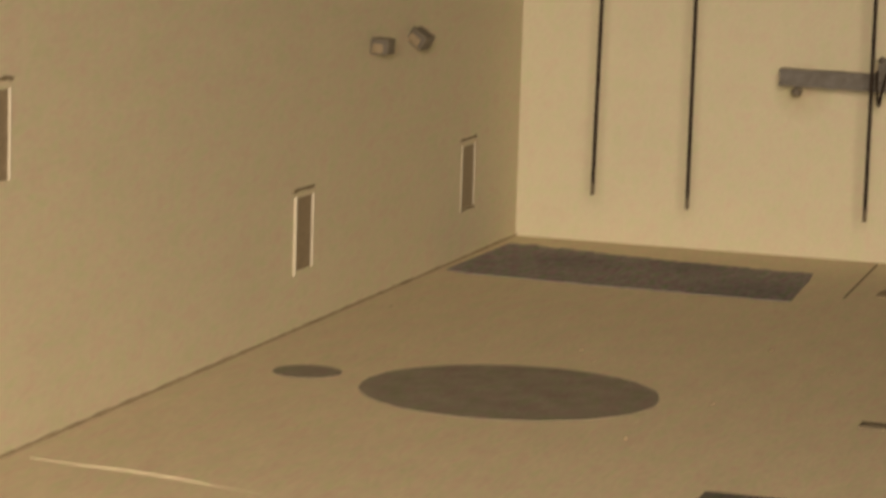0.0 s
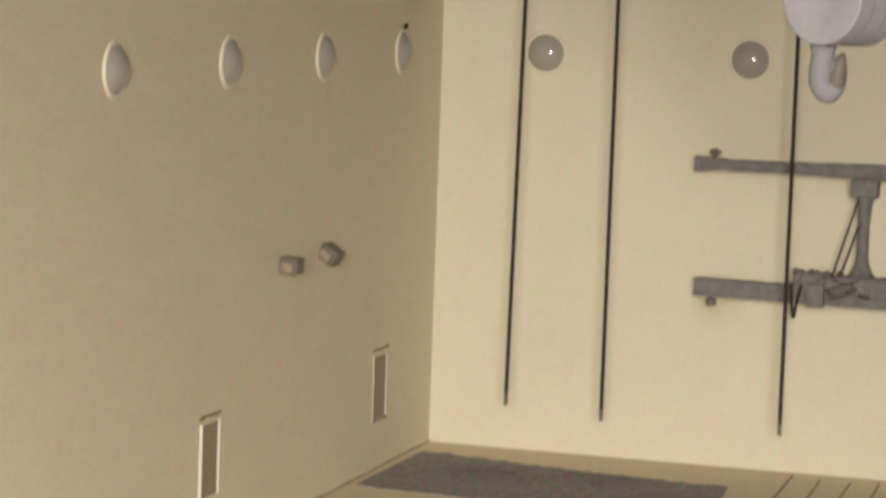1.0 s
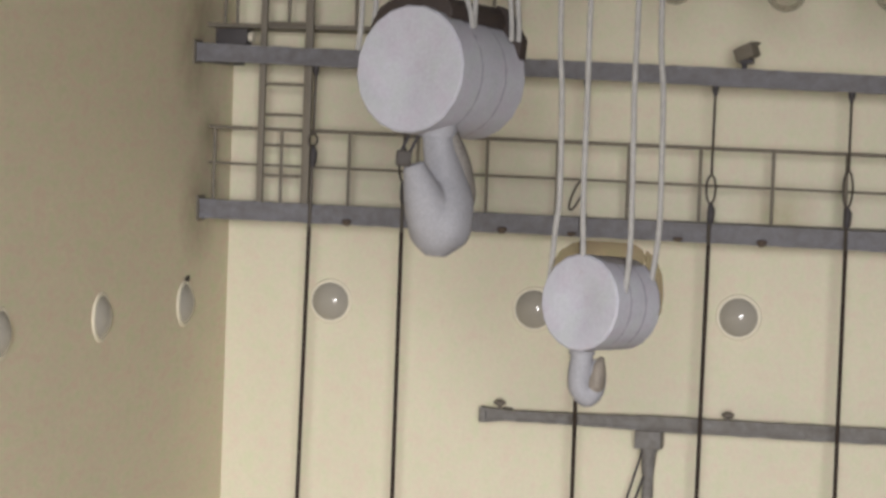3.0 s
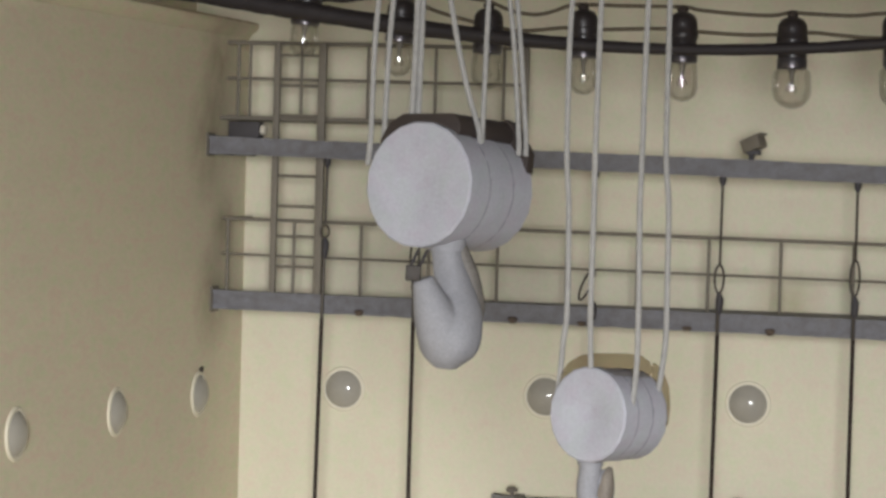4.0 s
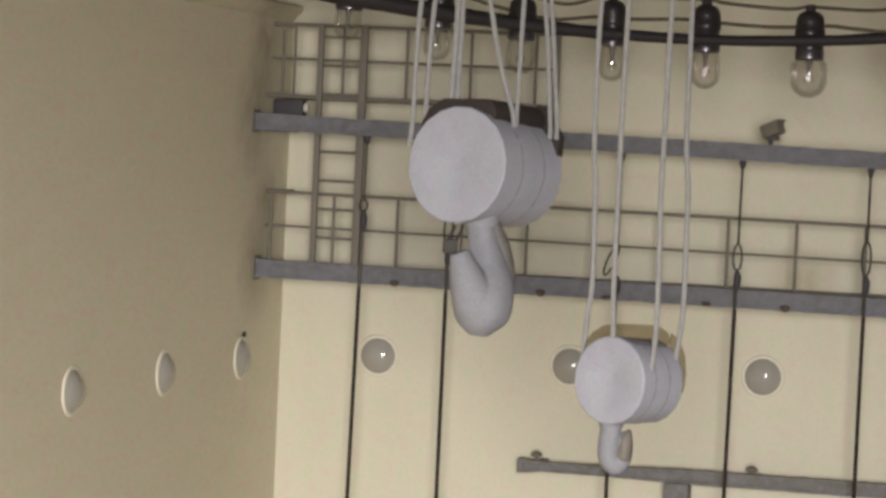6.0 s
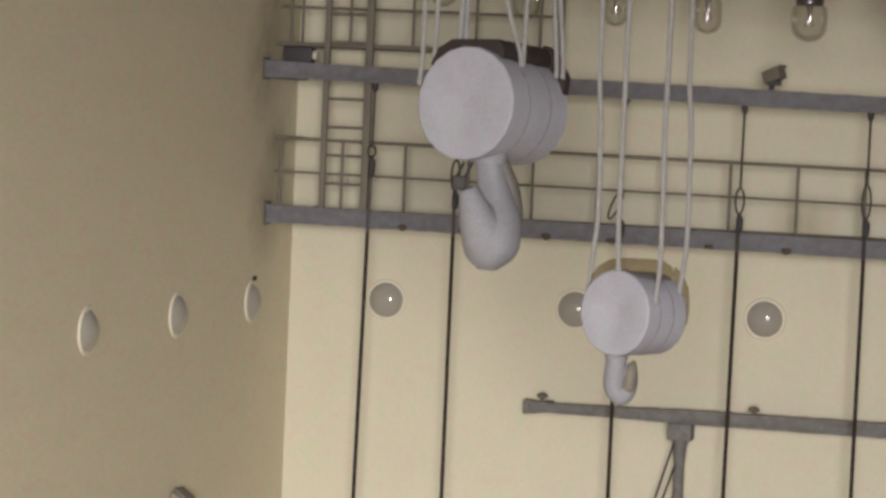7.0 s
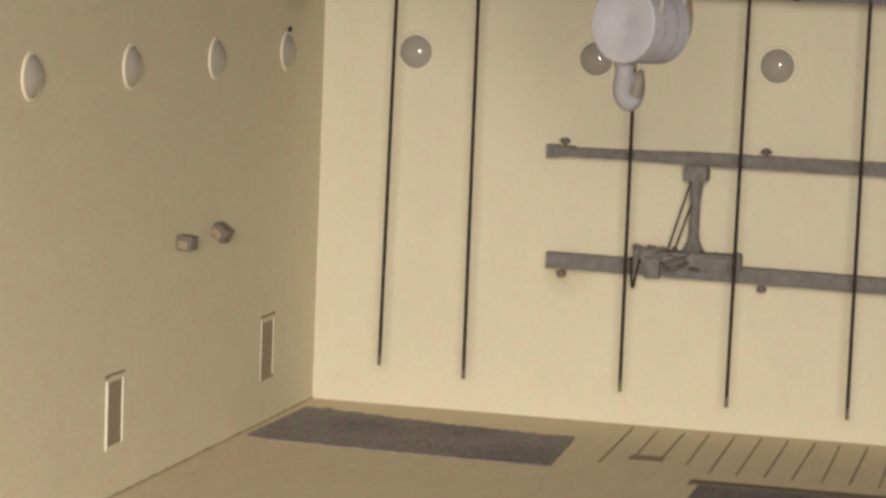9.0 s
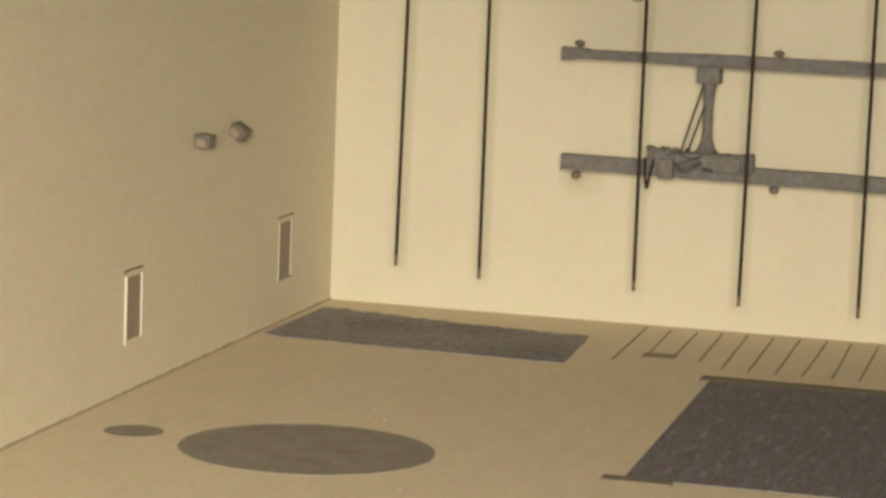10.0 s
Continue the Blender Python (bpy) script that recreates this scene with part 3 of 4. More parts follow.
land = thing("upper_landing", "small grey landing with tube railing above the girder", "landing")
part("deck", box(bmesh.new(), (0.0, -0.062, 0.4675), (0.2030, 0.0, 0.4705), 0.0006), M_RAIL, land)
for x in (0.012, 0.0205, 0.057, 0.104, 0.151, 0.198):
    part("post", tube(bmesh.new(), [(x, -0.060, 0.4705), (x, -0.060, 0.520)], 0.00115, 8), M_RAIL, land)
part("end_post", box(bmesh.new(), (0.2108, -0.0625, 0.4600), (0.2150, -0.0575, 0.521), 0.0006), M_RAIL, land)
part("handrail", tube(bmesh.new(), [(0.004, -0.060, 0.5205), (0.214, -0.060, 0.5195)], 0.0014, 8), M_RAIL, land)
part("middle_rail", tube(bmesh.new(), [(0.004, -0.060, 0.4960), (0.214, -0.060, 0.4950)], 0.0011, 8), M_RAIL, land)

mot = thing("drive_box", "dark oblong motor box resting on the girder", "motor box", (0.0262, -0.080, 0.4551))
part("body", box(bmesh.new(), (-0.0125, -0.006, 0.0), (0.0095, 0.006, 0.0112), 0.0015), M_DARK, mot)
part("shaft_cap", lathe(bmesh.new(), [(0, 0.0), (0.0035, 0.0), (0.0035, 0.003), (0, 0.0036)], pose(0.0095, 0, 0.0056, 0, 90, 0), 14), M_WHITE, mot, "pale shaft cap")

lad = thing("wall_ladder", "grey ladder standing on the walkway beside the back wall", "ladder", (0.058, -0.0672, 0.349))
part("stringer", box(bmesh.new(), (-0.0180, -0.002, 0.0), (-0.0138, 0.002, 0.1715), 0.0006), M_RAIL, lad)
part("stringer", box(bmesh.new(), (0.0132, -0.002, 0.0), (0.0186, 0.002, 0.1715), 0.0006), M_RAIL, lad)
for k in range(8):
    z = 0.0195 + 0.0205 * k
    part("rung", tube(bmesh.new(), [(-0.0142, 0, z), (0.0136, 0, z)], 0.0011, 8), M_RAIL, lad)

spot = thing("small_flood_lamp", "small dark grey flood lamp standing on the girder", "flood lamp", (0.368, -0.080, 0.4482))
part("foot", tube(bmesh.new(), [(0, 0, 0), (0, 0, 0.005)], 0.0018, 10), M_DARK, spot)
part("yoke", box(bmesh.new(), (-0.003, -0.0035, 0.004), (0.006, 0.0035, 0.007), 0.0006), M_DARK, spot)
head = part("head", obox(bmesh.new(), pose(0.0012, 0, 0.0112, 0, -22, -25), (0.0140, 0.010, 0.0092), 0.0014), M_RAIL, spot, "boxy grey-brown head")
part("hood", obox(bmesh.new(), pose(0.0040, -0.001, 0.0160, 0, -26, -25), (0.0085, 0.010, 0.0016), 0.0005), M_RAIL, head)


# ---- hanging rods ----
def hanging_rod(x, top, link_hi, link_lo, bottom, lean, slant=0.0):
    rod = thing("hanging_rod", "thin black rod hung by wire and link from the girder", "rod", (x, -0.080, top), "rods along the back wall")
    f = lambda z: (lean * (top - z) , 0, z - top)
    part("eye", tube(bmesh.new(), [(0, 0, 0.004), (0, 0, 0.0), (0, 0, -0.0022), (0, 0, -0.0050)], [0.0022, 0.0024, 0.0020, 0.0009], 12), M_DARK, rod, "dark stud under the girder")
    wire = part("wire", tube(bmesh.new(), [f(top - 0.003), f(link_hi)], 0.0009, 8), M_WIRE, rod, "thin dull wire")
    h = link_hi - link_lo
    c = Vector(f((link_hi + link_lo) / 2))
    pts = [c + Vector((0.0030 * math.sin(a) + slant * (math.cos(a) - 1) / 2, 0.0004 * math.cos(a), h * 0.5 * math.cos(a))) for a in [2 * math.pi * k / 24 for k in range(25)]]
    part("link", tube(bmesh.new(), pts, 0.0008, 6, False), M_WIRE, wire, "open wire link")
    s = f(link_lo)
    part("shackle", tube(bmesh.new(), [s, (s[0] + 0.0008, 0, s[2] - 0.004), (s[0] + 0.0004, 0, s[2] - 0.011), (s[0], 0, s[2] - 0.014)], [0.0012, 0.0026, 0.0024, 0.0012], 10), M_DARK, rod)
    part("lower_wire", tube(bmesh.new(), [f(link_lo - 0.012), f(0.332)], 0.0012, 8), M_WIRE, rod)
    bar = part("bar", tube(bmesh.new(), [f(0.335), f(bottom + 0.008)], 0.00140, 12), M_ROD, rod)
    part("tip", tube(bmesh.new(), [f(bottom + 0.008), f(bottom)], [0.00140, 0.0014], 12), M_RODTIP, bar, "worn brown tip")
    return rod


hanging_rod(0.0827, 0.4410, 0.3975, 0.3895, 0.044, -0.0124)
hanging_rod(0.1450, 0.4395, 0.3900, 0.368, 0.0385, -0.0008)
hanging_rod(0.2660, 0.4375, 0.3745, 0.354, 0.0385, 0.0, 0.0080)
hanging_rod(0.3500, 0.4360, 0.3800, 0.362, 0.0330, -0.0080)
hanging_rod(0.4372, 0.4345, 0.3860, 0.363, 0.0310, -0.0020)
hanging_rod(0.5220, 0.4330, 0.3820, 0.361, 0.0300, 0.0)


# ---- rail crane on the back wall ----
gan = thing("wall_rail_crane", "grey two-rail wall crane with post and trolley on the back wall", "rail crane", (0.192, -0.03, 0.127))
part("upper_rail", beam_bar((0.0, 0.0852), (0.9, 0.0862), -0.005, 0.005, 0.0102, lambda x: float(np.interp(x, (0.0, 0.004, 0.018, 0.055, 0.125), (1.0, 0.98, 0.68, 0.70, 1.0)))), M_CRANE, gan, smooth=False)
part("lower_rail", beam_bar((0.003, 0.0015), (0.9, -0.0090), -0.006, 0.005, 0.0118), M_CRANE, gan, smooth=False)
part("end_plate", box(bmesh.new(), (-0.0004, -0.0055, 0.0800), (0.0045, 0.005, 0.0895), 0.0016), M_CRANE, gan)
for k in range(6):
    x = 0.0130 + 0.155 * k
    part("stud", lathe(bmesh.new(), [(0.0014, 0.0), (0.0014, 0.003), (0.0042, 0.0042), (0.0042, 0.0056), (0.002, 0.0072), (0, 0.0072)], pose(x, 0, 0.0884 + 0.002 * x / 0.9), 12), M_DULL, gan)
    part("stud", lathe(bmesh.new(), [(0.0014, 0.0), (0.0014, -0.002), (0.0036, -0.0026), (0.0036, -0.0058), (0.002, -0.0070), (0, -0.0070)], pose(x + 0.0015, 0, -0.0042 - 0.0088 * x / 0.9), 12), M_DULL, gan)
    for z in (0.0848 + 0.002 * x / 0.9, 0.001 - 0.0088 * x / 0.9):
        part("wall_bracket", box(bmesh.new(), (x - 0.003, 0.004, z - 0.003), (x + 0.003, 0.03, z + 0.003), 0.0006), M_CRANE, gan)
part("post_head", box(bmesh.new(), (0.1070, -0.009, 0.0685), (0.1248, 0.007, 0.0810), 0.0014), M_CRANE, gan)
part("post", lathe(bmesh.new(), [(0.0, 0.070), (0.0062, 0.070), (0.0048, 0.062), (0.0038, 0.050), (0.0039, 0.030), (0.0046, 0.024), (0.0066, 0.019), (0.0092, 0.0150), (0.0, 0.0150)], pose(0.1160, -0.001, 0.0), 16), M_CRANE, gan)
for a, b in (((0.1125, 0.068), (0.0968, 0.014)), ((0.1135, 0.050), (0.1020, 0.014))):
    part("stay_cable", tube(bmesh.new(), [(a[0], -0.005, a[1]), (b[0], -0.005, b[1])], 0.0008, 8), M_DARK, gan)
part("trolley_bed", box(bmesh.new(), (0.072, -0.013, 0.0020), (0.1535, 0.004, 0.0148), 0.0012), M_CRANE, gan)
part("trolley_winch", lathe(bmesh.new(), [(0, -0.010), (0.0056, -0.010), (0.0056, -0.008), (0.0038, -0.007), (0.0038, 0.007), (0.0056, 0.008), (0.0056, 0.010), (0, 0.010)], pose(0.0850, -0.009, 0.0128, 0, 90, 0), 18), M_CRANE, gan)
part("trolley_motor", lathe(bmesh.new(), [(0, -0.009), (0.0045, -0.009), (0.0052, -0.007), (0.0052, 0.008), (0.0035, 0.010), (0, 0.010)], pose(0.104, -0.010, 0.006, 0, 70, 0), 16), M_FLOOD, gan)
part("trolley_gear", box(bmesh.new(), (0.0815, -0.017, -0.006), (0.0935, -0.008, 0.010), 0.0016), M_CRANE, gan)
part("trolley_box", box(bmesh.new(), (0.124, -0.0165, 0.002), (0.145, -0.012, 0.013), 0.001), M_CRANE, gan)
random.seed(21)
for k in range(5):
    x, z = 0.092 + 0.0105 * k, 0.0135 + random.uniform(-0.002, 0.003)
    part("trolley_bolt", lathe(bmesh.new(), [(0, 0), (0.0018, 0), (0.0022, 0.0018), (0.0012, 0.0034), (0, 0.0034)], pose(x, -0.006, z), 8), M_STUD if k % 2 else M_DARK, gan)
for x, z, a in ((0.0975, 0.004, 35), (0.1115, 0.0065, -20), (0.1200, 0.003, 10)):
    part("trolley_lever", obox(bmesh.new(), pose(x, -0.0142, z, 0, a, 0), (0.0085, 0.0024, 0.0026), 0.0005), M_DARK, gan)
for k in range(7):  # greasy lumps of gear on the winch end
    x, z, r = 0.0735 + 0.0036 * k, 0.0150 + random.uniform(-0.0012, 0.0020), random.uniform(0.0020, 0.0030)
    bm = bmesh.new()
    bmesh.ops.create_icosphere(bm, subdivisions=2, radius=r)
    for v in bm.verts:
        v.co *= random.uniform(0.78, 1.12)
    bm.transform(Matrix.Translation((x, -0.0095, z)))
    part("gear_lump", bm, M_DULL if k % 3 else M_FLOOD, gan)
part("trolley_wire", tube(bmesh.new(), smooth_path([(0.088, -0.0150, 0.012), (0.096, -0.0165, 0.0155), (0.106, -0.0160, 0.0110), (0.117, -0.0165, 0.0140)], 6), 0.0005, 6), M_DARK, gan)
part("trolley_lug", box(bmesh.new(), (0.147, -0.0145, 0.0030), (0.1545, -0.006, 0.0170), 0.001), M_CRANE, gan)
part("trolley_hook", tube(bmesh.new(), smooth_path([(0.0722, -0.018, 0.010), (0.0726, -0.018, -0.003), (0.0742, -0.018, -0.0135), (0.0760, -0.018, -0.004), (0.0788, -0.018, 0.009)], 6), 0.0010, 8), M_ROD, gan, "thin black hook")


# ---- crane hooks ----
def hook_block(name, cap, n, radius, length, bands, label, arch):
    """Sheave block whose front disc is centred at cap and faces along n; bands are the sheaves' (from, to) along the axle."""
    blk = thing(name, label, "crane hook", cap, "crane hooks")
    turn = along(n)
    across = Vector((0, 0, 1)).cross(n).normalized()
    level = Matrix((across, n.cross(across), n)).transposed().to_4x4()  # x across, y up, z along the axle
    for k, (p, q) in enumerate(bands):
        r = radius * (1.0, 0.985, 0.965)[k]
        a, b = -p * length, -q * length
        e = 0.0008 if k == 0 else 0.0002
        dish = 0.0030 if k == 0 else 0.0
        prof = [(0, a - dish), (r * 0.14, a - dish * 0.95), (r * 0.45, a - dish * 0.35), (r * 0.8, a), (r - e, a), (r, a - e), (r, b + 0.0003), (r - 0.0003, b), (0, b)]
        part("sheave", lathe(bmesh.new(), prof, turn @ pose(0, 0, 0, 0, 0, 7 + 5 * k), 20), M_BLOCK, blk)
        # Flush ring in place of a groove, the groove's shade in its grey.
        if k < len(bands) - 1:
            c = -bands[k + 1][0] * length
            part("groove_ring", lathe(bmesh.new(), [(0, b + 0.0004), (r - 0.0004, b + 0.0004), (r * 0.985, c - 0.0004), (0, c - 0.0004)], turn @ pose(0, 0, 0, 0, 0, 7), 24), M_GROOVE_RING, blk, "grey ring filling the groove, its shade in the colour")
    part("axle", lathe(bmesh.new(), [(0, -length * 1.02), (radius * 0.4, -length * 1.02), (radius * 0.4, -0.004), (0, -0.004)], turn, 16), M_BROWN, blk)

    def plate(shape, d0, d1):
        bm = bmesh.new()
        ends = [[bm.verts.new(level @ Vector((u * radius, v * radius, -length * d))) for u, v in shape] for d in (d0, d1)]
        for k in range(len(shape)):
            n2 = (k + 1) % len(shape)
            bm.faces.new((ends[0][k], ends[0][n2], ends[1][n2], ends[1][k]))
        bm.faces.new(ends[0])
        bm.faces.new(ends[1][::-1])
        bmesh.ops.bevel(bm, geom=bm.edges[:], offset=radius * 0.03, segments=2, affect="EDGES", profile=0.6)
        return bm

    if arch:
        for nm, shape, d0, d1 in (("crosshead", [(-0.87, 0.50), (-0.96, 0.70), (-0.72, 1.04), (-0.42, 1.21), (-0.10, 1.28), (0.24, 1.27), (0.48, 1.15), (0.58, 0.98), (0.50, 0.80), (0.0, 0.86), (-0.50, 0.80)], 0.12, 0.95),
                                  ("cheek_plate", [(0.52, 1.14), (0.76, 0.98), (0.94, 0.64), (0.995, 0.25), (0.97, -0.12), (0.84, -0.36), (0.50, 0.30)], 0.96, 1.02)):
            part(nm, plate(shape, d0, d1), G_SMOKE, blk, "smoky brown see-through plastic plate").visible_shadow = False
    else:
        part("crosshead", plate([(-0.80, 0.52), (-0.92, 0.68), (-0.76, 0.98), (-0.50, 1.13), (0.46, 1.15), (0.58, 1.03), (0.62, 0.88), (0.50, 0.74)], 0.10, 1.02), M_BROWN, blk, "dark brown wooden crosshead")
        part("end_strap", plate([(0.40, 0.55), (0.40, 1.20), (0.60, 1.12), (0.92, 0.66), (0.90, 0.30)], 0.93, 1.04), M_BROWN, blk, "dark brown end strap")
    return blk


def sweep(bm, pts, wide, deep, front, seg=28, power=3.0):
    """A bar of rounded square section along the points, its broad face turned to front."""
    rings = []
    for i, p in enumerate(pts):
        d = (pts[min(i + 1, len(pts) - 1)] - pts[max(i - 1, 0)]).normalized()
        fr = (front - d * front.dot(d)).normalized()
        sd = d.cross(fr)
        ring = []
        for k in range(seg):
            c, s = math.cos(2 * math.pi * k / seg), math.sin(2 * math.pi * k / seg)
            m = (abs(c) ** power + abs(s) ** power) ** (-1 / power)
            ring.append(bm.verts.new(p + sd * (wide[i] * c * m) + fr * (deep[i] * s * m)))
        rings.append(ring)
    for a, b in zip(rings, rings[1:]):
        for k in range(seg):
            bm.faces.new((a[k], a[(k + 1) % seg], b[(k + 1) % seg], b[k]))
    bm.faces.new(rings[0][::-1])
    bm.faces.new(rings[-1])
    return bm


def fuse(ob, voxel, rounds):
    """Welds overlapping closed bars into one rounded casting."""
    md = ob.modifiers.new("weld", "REMESH")
    md.mode, md.voxel_size, md.use_smooth_shade = "VOXEL", voxel, True
    sm = ob.modifiers.new("soften", "SMOOTH")
    sm.factor, sm.iterations = 0.5, rounds


N = Vector((-0.342, -0.940, 0.0)).normalized()
SIDE = Vector((0.970, 0.242, 0.0))

C1 = Vector((0.2990, -0.690, 0.4295))
h1 = hook_block("crane_hook", C1, (N + Vector((0, 0, 0.06))).normalized(), 0.0280, 0.0528, ((0.0, 0.30), (0.320, 0.675), (0.695, 1.0)), "large pale crane hook with three-sheave block on white cords", False)
place = lambda u, z, d=0.0: SIDE * u + Vector((0, 0, z - 0.4295)) - N * d
bm = bmesh.new()
limb = smooth_path([place(0.0076, 0.406, 0.009), place(0.0102, 0.394, 0.008), place(0.0138, 0.383, 0.006), place(0.0164, 0.3725, 0.003), place(0.0160, 0.3634, 0.0), place(0.0154, 0.3552, -0.001), place(0.0150, 0.3486, -0.001)], 8)
sweep(bm, limb, smooth_list([0.0066, 0.0070, 0.0088, 0.0120, 0.0138, 0.0116, 0.0044], 8), smooth_list([0.0056, 0.0066, 0.0084, 0.0108, 0.0124, 0.0104, 0.0040], 8), N, power=2.5)
tube(bm, smooth_path([place(0.0146, 0.3625, -0.001), place(0.0138, 0.3670, -0.004), place(0.0124, 0.3755, -0.008), place(0.0088, 0.3885, -0.010)], 8), smooth_list([0.0122, 0.0112, 0.0088, 0.0046], 8), 26)
hook = part("hook", bm, M_HOOK, h1, "smooth pale grey hook")
fuse(hook, 0.0006, 14)
part("hook_spine", tube(bmesh.new(), smooth_path([place(0.0124, 0.4045, 0.010), place(0.0150, 0.398, 0.010), place(0.0184, 0.390, 0.010), place(0.0210, 0.380, 0.010), place(0.0214, 0.372, 0.010), place(0.0198, 0.362, 0.009)], 6), smooth_list([0.0034, 0.0040, 0.0042, 0.0042, 0.0038, 0.0016], 6), 16), M_FLOOD, h1, "darker back edge of the hook")
part("shank_collar", lathe(bmesh.new(), [(0, 0.0), (0.0082, 0.0), (0.0090, 0.003), (0.0086, 0.007), (0, 0.007)], Matrix.Translation(place(0.0078, 0.4005, 0.010)), 20), M_HOOK, h1)
latch = part("latch", obox(bmesh.new(), Matrix.Translation(place(0.0058, 0.3908, -0.012)) @ pose(0, 0, 0, 0, 2, 14), (0.0068, 0.005, 0.0070), 0.001), M_BRASS, h1, "brown metal safety latch")
for u in (0.0042, 0.0082):
    part("latch_wire", tube(bmesh.new(), [place(u, 0.393, -0.012), place(u - 0.0010, 0.4005, -0.004)], 0.0007, 8), M_DARK, latch)

C2 = Vector((0.3785, -0.695, 0.3320))
N2 = Vector((-0.454, -0.891, 0.0)).normalized()
h2 = hook_block("crane_hook", C2, (N2 + Vector((0, 0, 0.04))).normalized(), 0.0208, 0.0322, ((0.0, 0.30), (0.325, 0.64), (0.665, 1.0)), "smaller pale crane hook with smoky brown crosshead on white cords", True)
place2 = lambda u, z, d=0.0: SIDE * u + Vector((0, 0, z - 0.3320)) - N * d
bm = bmesh.new()
tube(bm, smooth_path([place2(-0.0080, 0.316, 0.02), place2(-0.0080, 0.307, 0.02), place2(-0.0086, 0.2990, 0.02), place2(-0.0082, 0.2940, 0.02), place2(-0.0052, 0.2906, 0.02), place2(-0.0026, 0.2930, 0.02), place2(-0.0016, 0.2975, 0.02), place2(-0.0012, 0.3020, 0.02), place2(-0.0002, 0.3062, 0.02)], 8), smooth_list([0.0048, 0.0050, 0.0052, 0.0050, 0.0049, 0.0047, 0.0045, 0.0040, 0.0024], 8), 20)
part("hook", bm, M_HOOK, h2, "smooth pale grey hook")
part("hook_tip", tube(bmesh.new(), smooth_path([place2(-0.0030, 0.2918, 0.0190), place2(-0.0008, 0.2950, 0.0182), place2(0.0002, 0.3000, 0.0180), place2(0.0008, 0.3045, 0.0182), place2(0.0014, 0.3078, 0.0190)], 6), smooth_list([0.0026, 0.0038, 0.0035, 0.0026, 0.0009], 6), 16), M_DULL, h2, "brownish hook tip")
part("shank_collar", lathe(bmesh.new(), [(0, 0.0), (0.0056, 0.0), (0.0060, 0.003), (0.0054, 0.006), (0, 0.006)], Matrix.Translation(place2(-0.0080, 0.3085, 0.02)), 18), M_HOOK, h2)


# ---- hoist cords ----
def cord(points, r, group):
    bm = bmesh.new()
    pts = smooth_path(points, 10)
    tube(bm, pts, r, 8)
    # a second strand wound round the first gives the laid surface
    turns = [p + Vector((math.cos(k * 1.1), math.sin(k * 1.1), 0)) * r * 0.45 for k, p in enumerate(smooth_path(points, 60))]
    tube(bm, turns, r * 0.72, 6)
    return tagged(finish("hoist_cord", bm, M_ROPE, True), "off-white twisted cord running up from a crane hook", "cord", group)


def hoist(y, points, r, group):
    """A cord through (x, z) points at the depth y, lowest first, and on in line to the ceiling."""
    (x1, z1), (x2, z2) = points[-2:]
    top = x2 + (x2 - x1) * min(1.6, (TOP - z2) / (z2 - z1))
    path = [(x, y, z) for x, z in points]
    for k in range(1, 8):  # evenly on to the ceiling
        path.append((x2 + (top - x2) * k / 7, y + 0.02 * k / 7, z2 + (TOP - z2) * k / 7))
    cord(path, r, group)


for y, points, r in ((-0.670, ((0.2705, 0.438), (0.2716, 0.4521), (0.2723, 0.4914), (0.2747, 0.5292)), 0.00125),
                     (-0.668, ((0.2770, 0.448), (0.2774, 0.4575), (0.2785, 0.4916), (0.2807, 0.5255)), 0.00125),
                     (-0.676, ((0.2914, 0.449), (0.2918, 0.4578), (0.2929, 0.4915), (0.2936, 0.5303)), 0.00140),
                     (-0.674, ((0.2938, 0.449), (0.2942, 0.4579), (0.2948, 0.4916), (0.2953, 0.5305)), 0.00140),
                     (-0.678, ((0.3240, 0.449), (0.3227, 0.4560), (0.3177, 0.4713), (0.3116, 0.4969), (0.3061, 0.5304)), 0.00125),
                     (-0.674, ((0.3236, 0.449), (0.3239, 0.4561), (0.3247, 0.4974), (0.3256, 0.5309)), 0.00115),
                     (-0.662, ((0.3380, 0.444), (0.3377, 0.4540), (0.3340, 0.4981), (0.3295, 0.5318)), 0.00115),
                     (-0.658, ((0.3404, 0.444), (0.3401, 0.4541), (0.3364, 0.4958), (0.3329, 0.5322)), 0.00115)):
    hoist(y, points, r, "cords of the large hook")
for y, points, r in ((-0.681, ((0.3618, 0.333), (0.3630, 0.3433), (0.3645, 0.3625), (0.3658, 0.3779), (0.3652, 0.4213), (0.3637, 0.4442), (0.3635, 0.4927), (0.3650, 0.5309)), 0.00125),
                     (-0.693, ((0.3794, 0.345), (0.3792, 0.3538), (0.3784, 0.3790), (0.3786, 0.4219), (0.3785, 0.4446), (0.3790, 0.4925), (0.3796, 0.5302)), 0.00125),
                     (-0.697, ((0.3972, 0.330), (0.3988, 0.3395), (0.4001, 0.3572), (0.4001, 0.3799), (0.3994, 0.4226), (0.3997, 0.4452), (0.4001, 0.4929), (0.4012, 0.5305)), 0.00125),
                     (-0.675, ((0.4060, 0.340), (0.4077, 0.3526), (0.4089, 0.3667), (0.4088, 0.3922), (0.4084, 0.4227), (0.4066, 0.4455), (0.4063, 0.4938), (0.4064, 0.5319)), 0.00125)):
    hoist(y, points, r, "cords of the small hook")


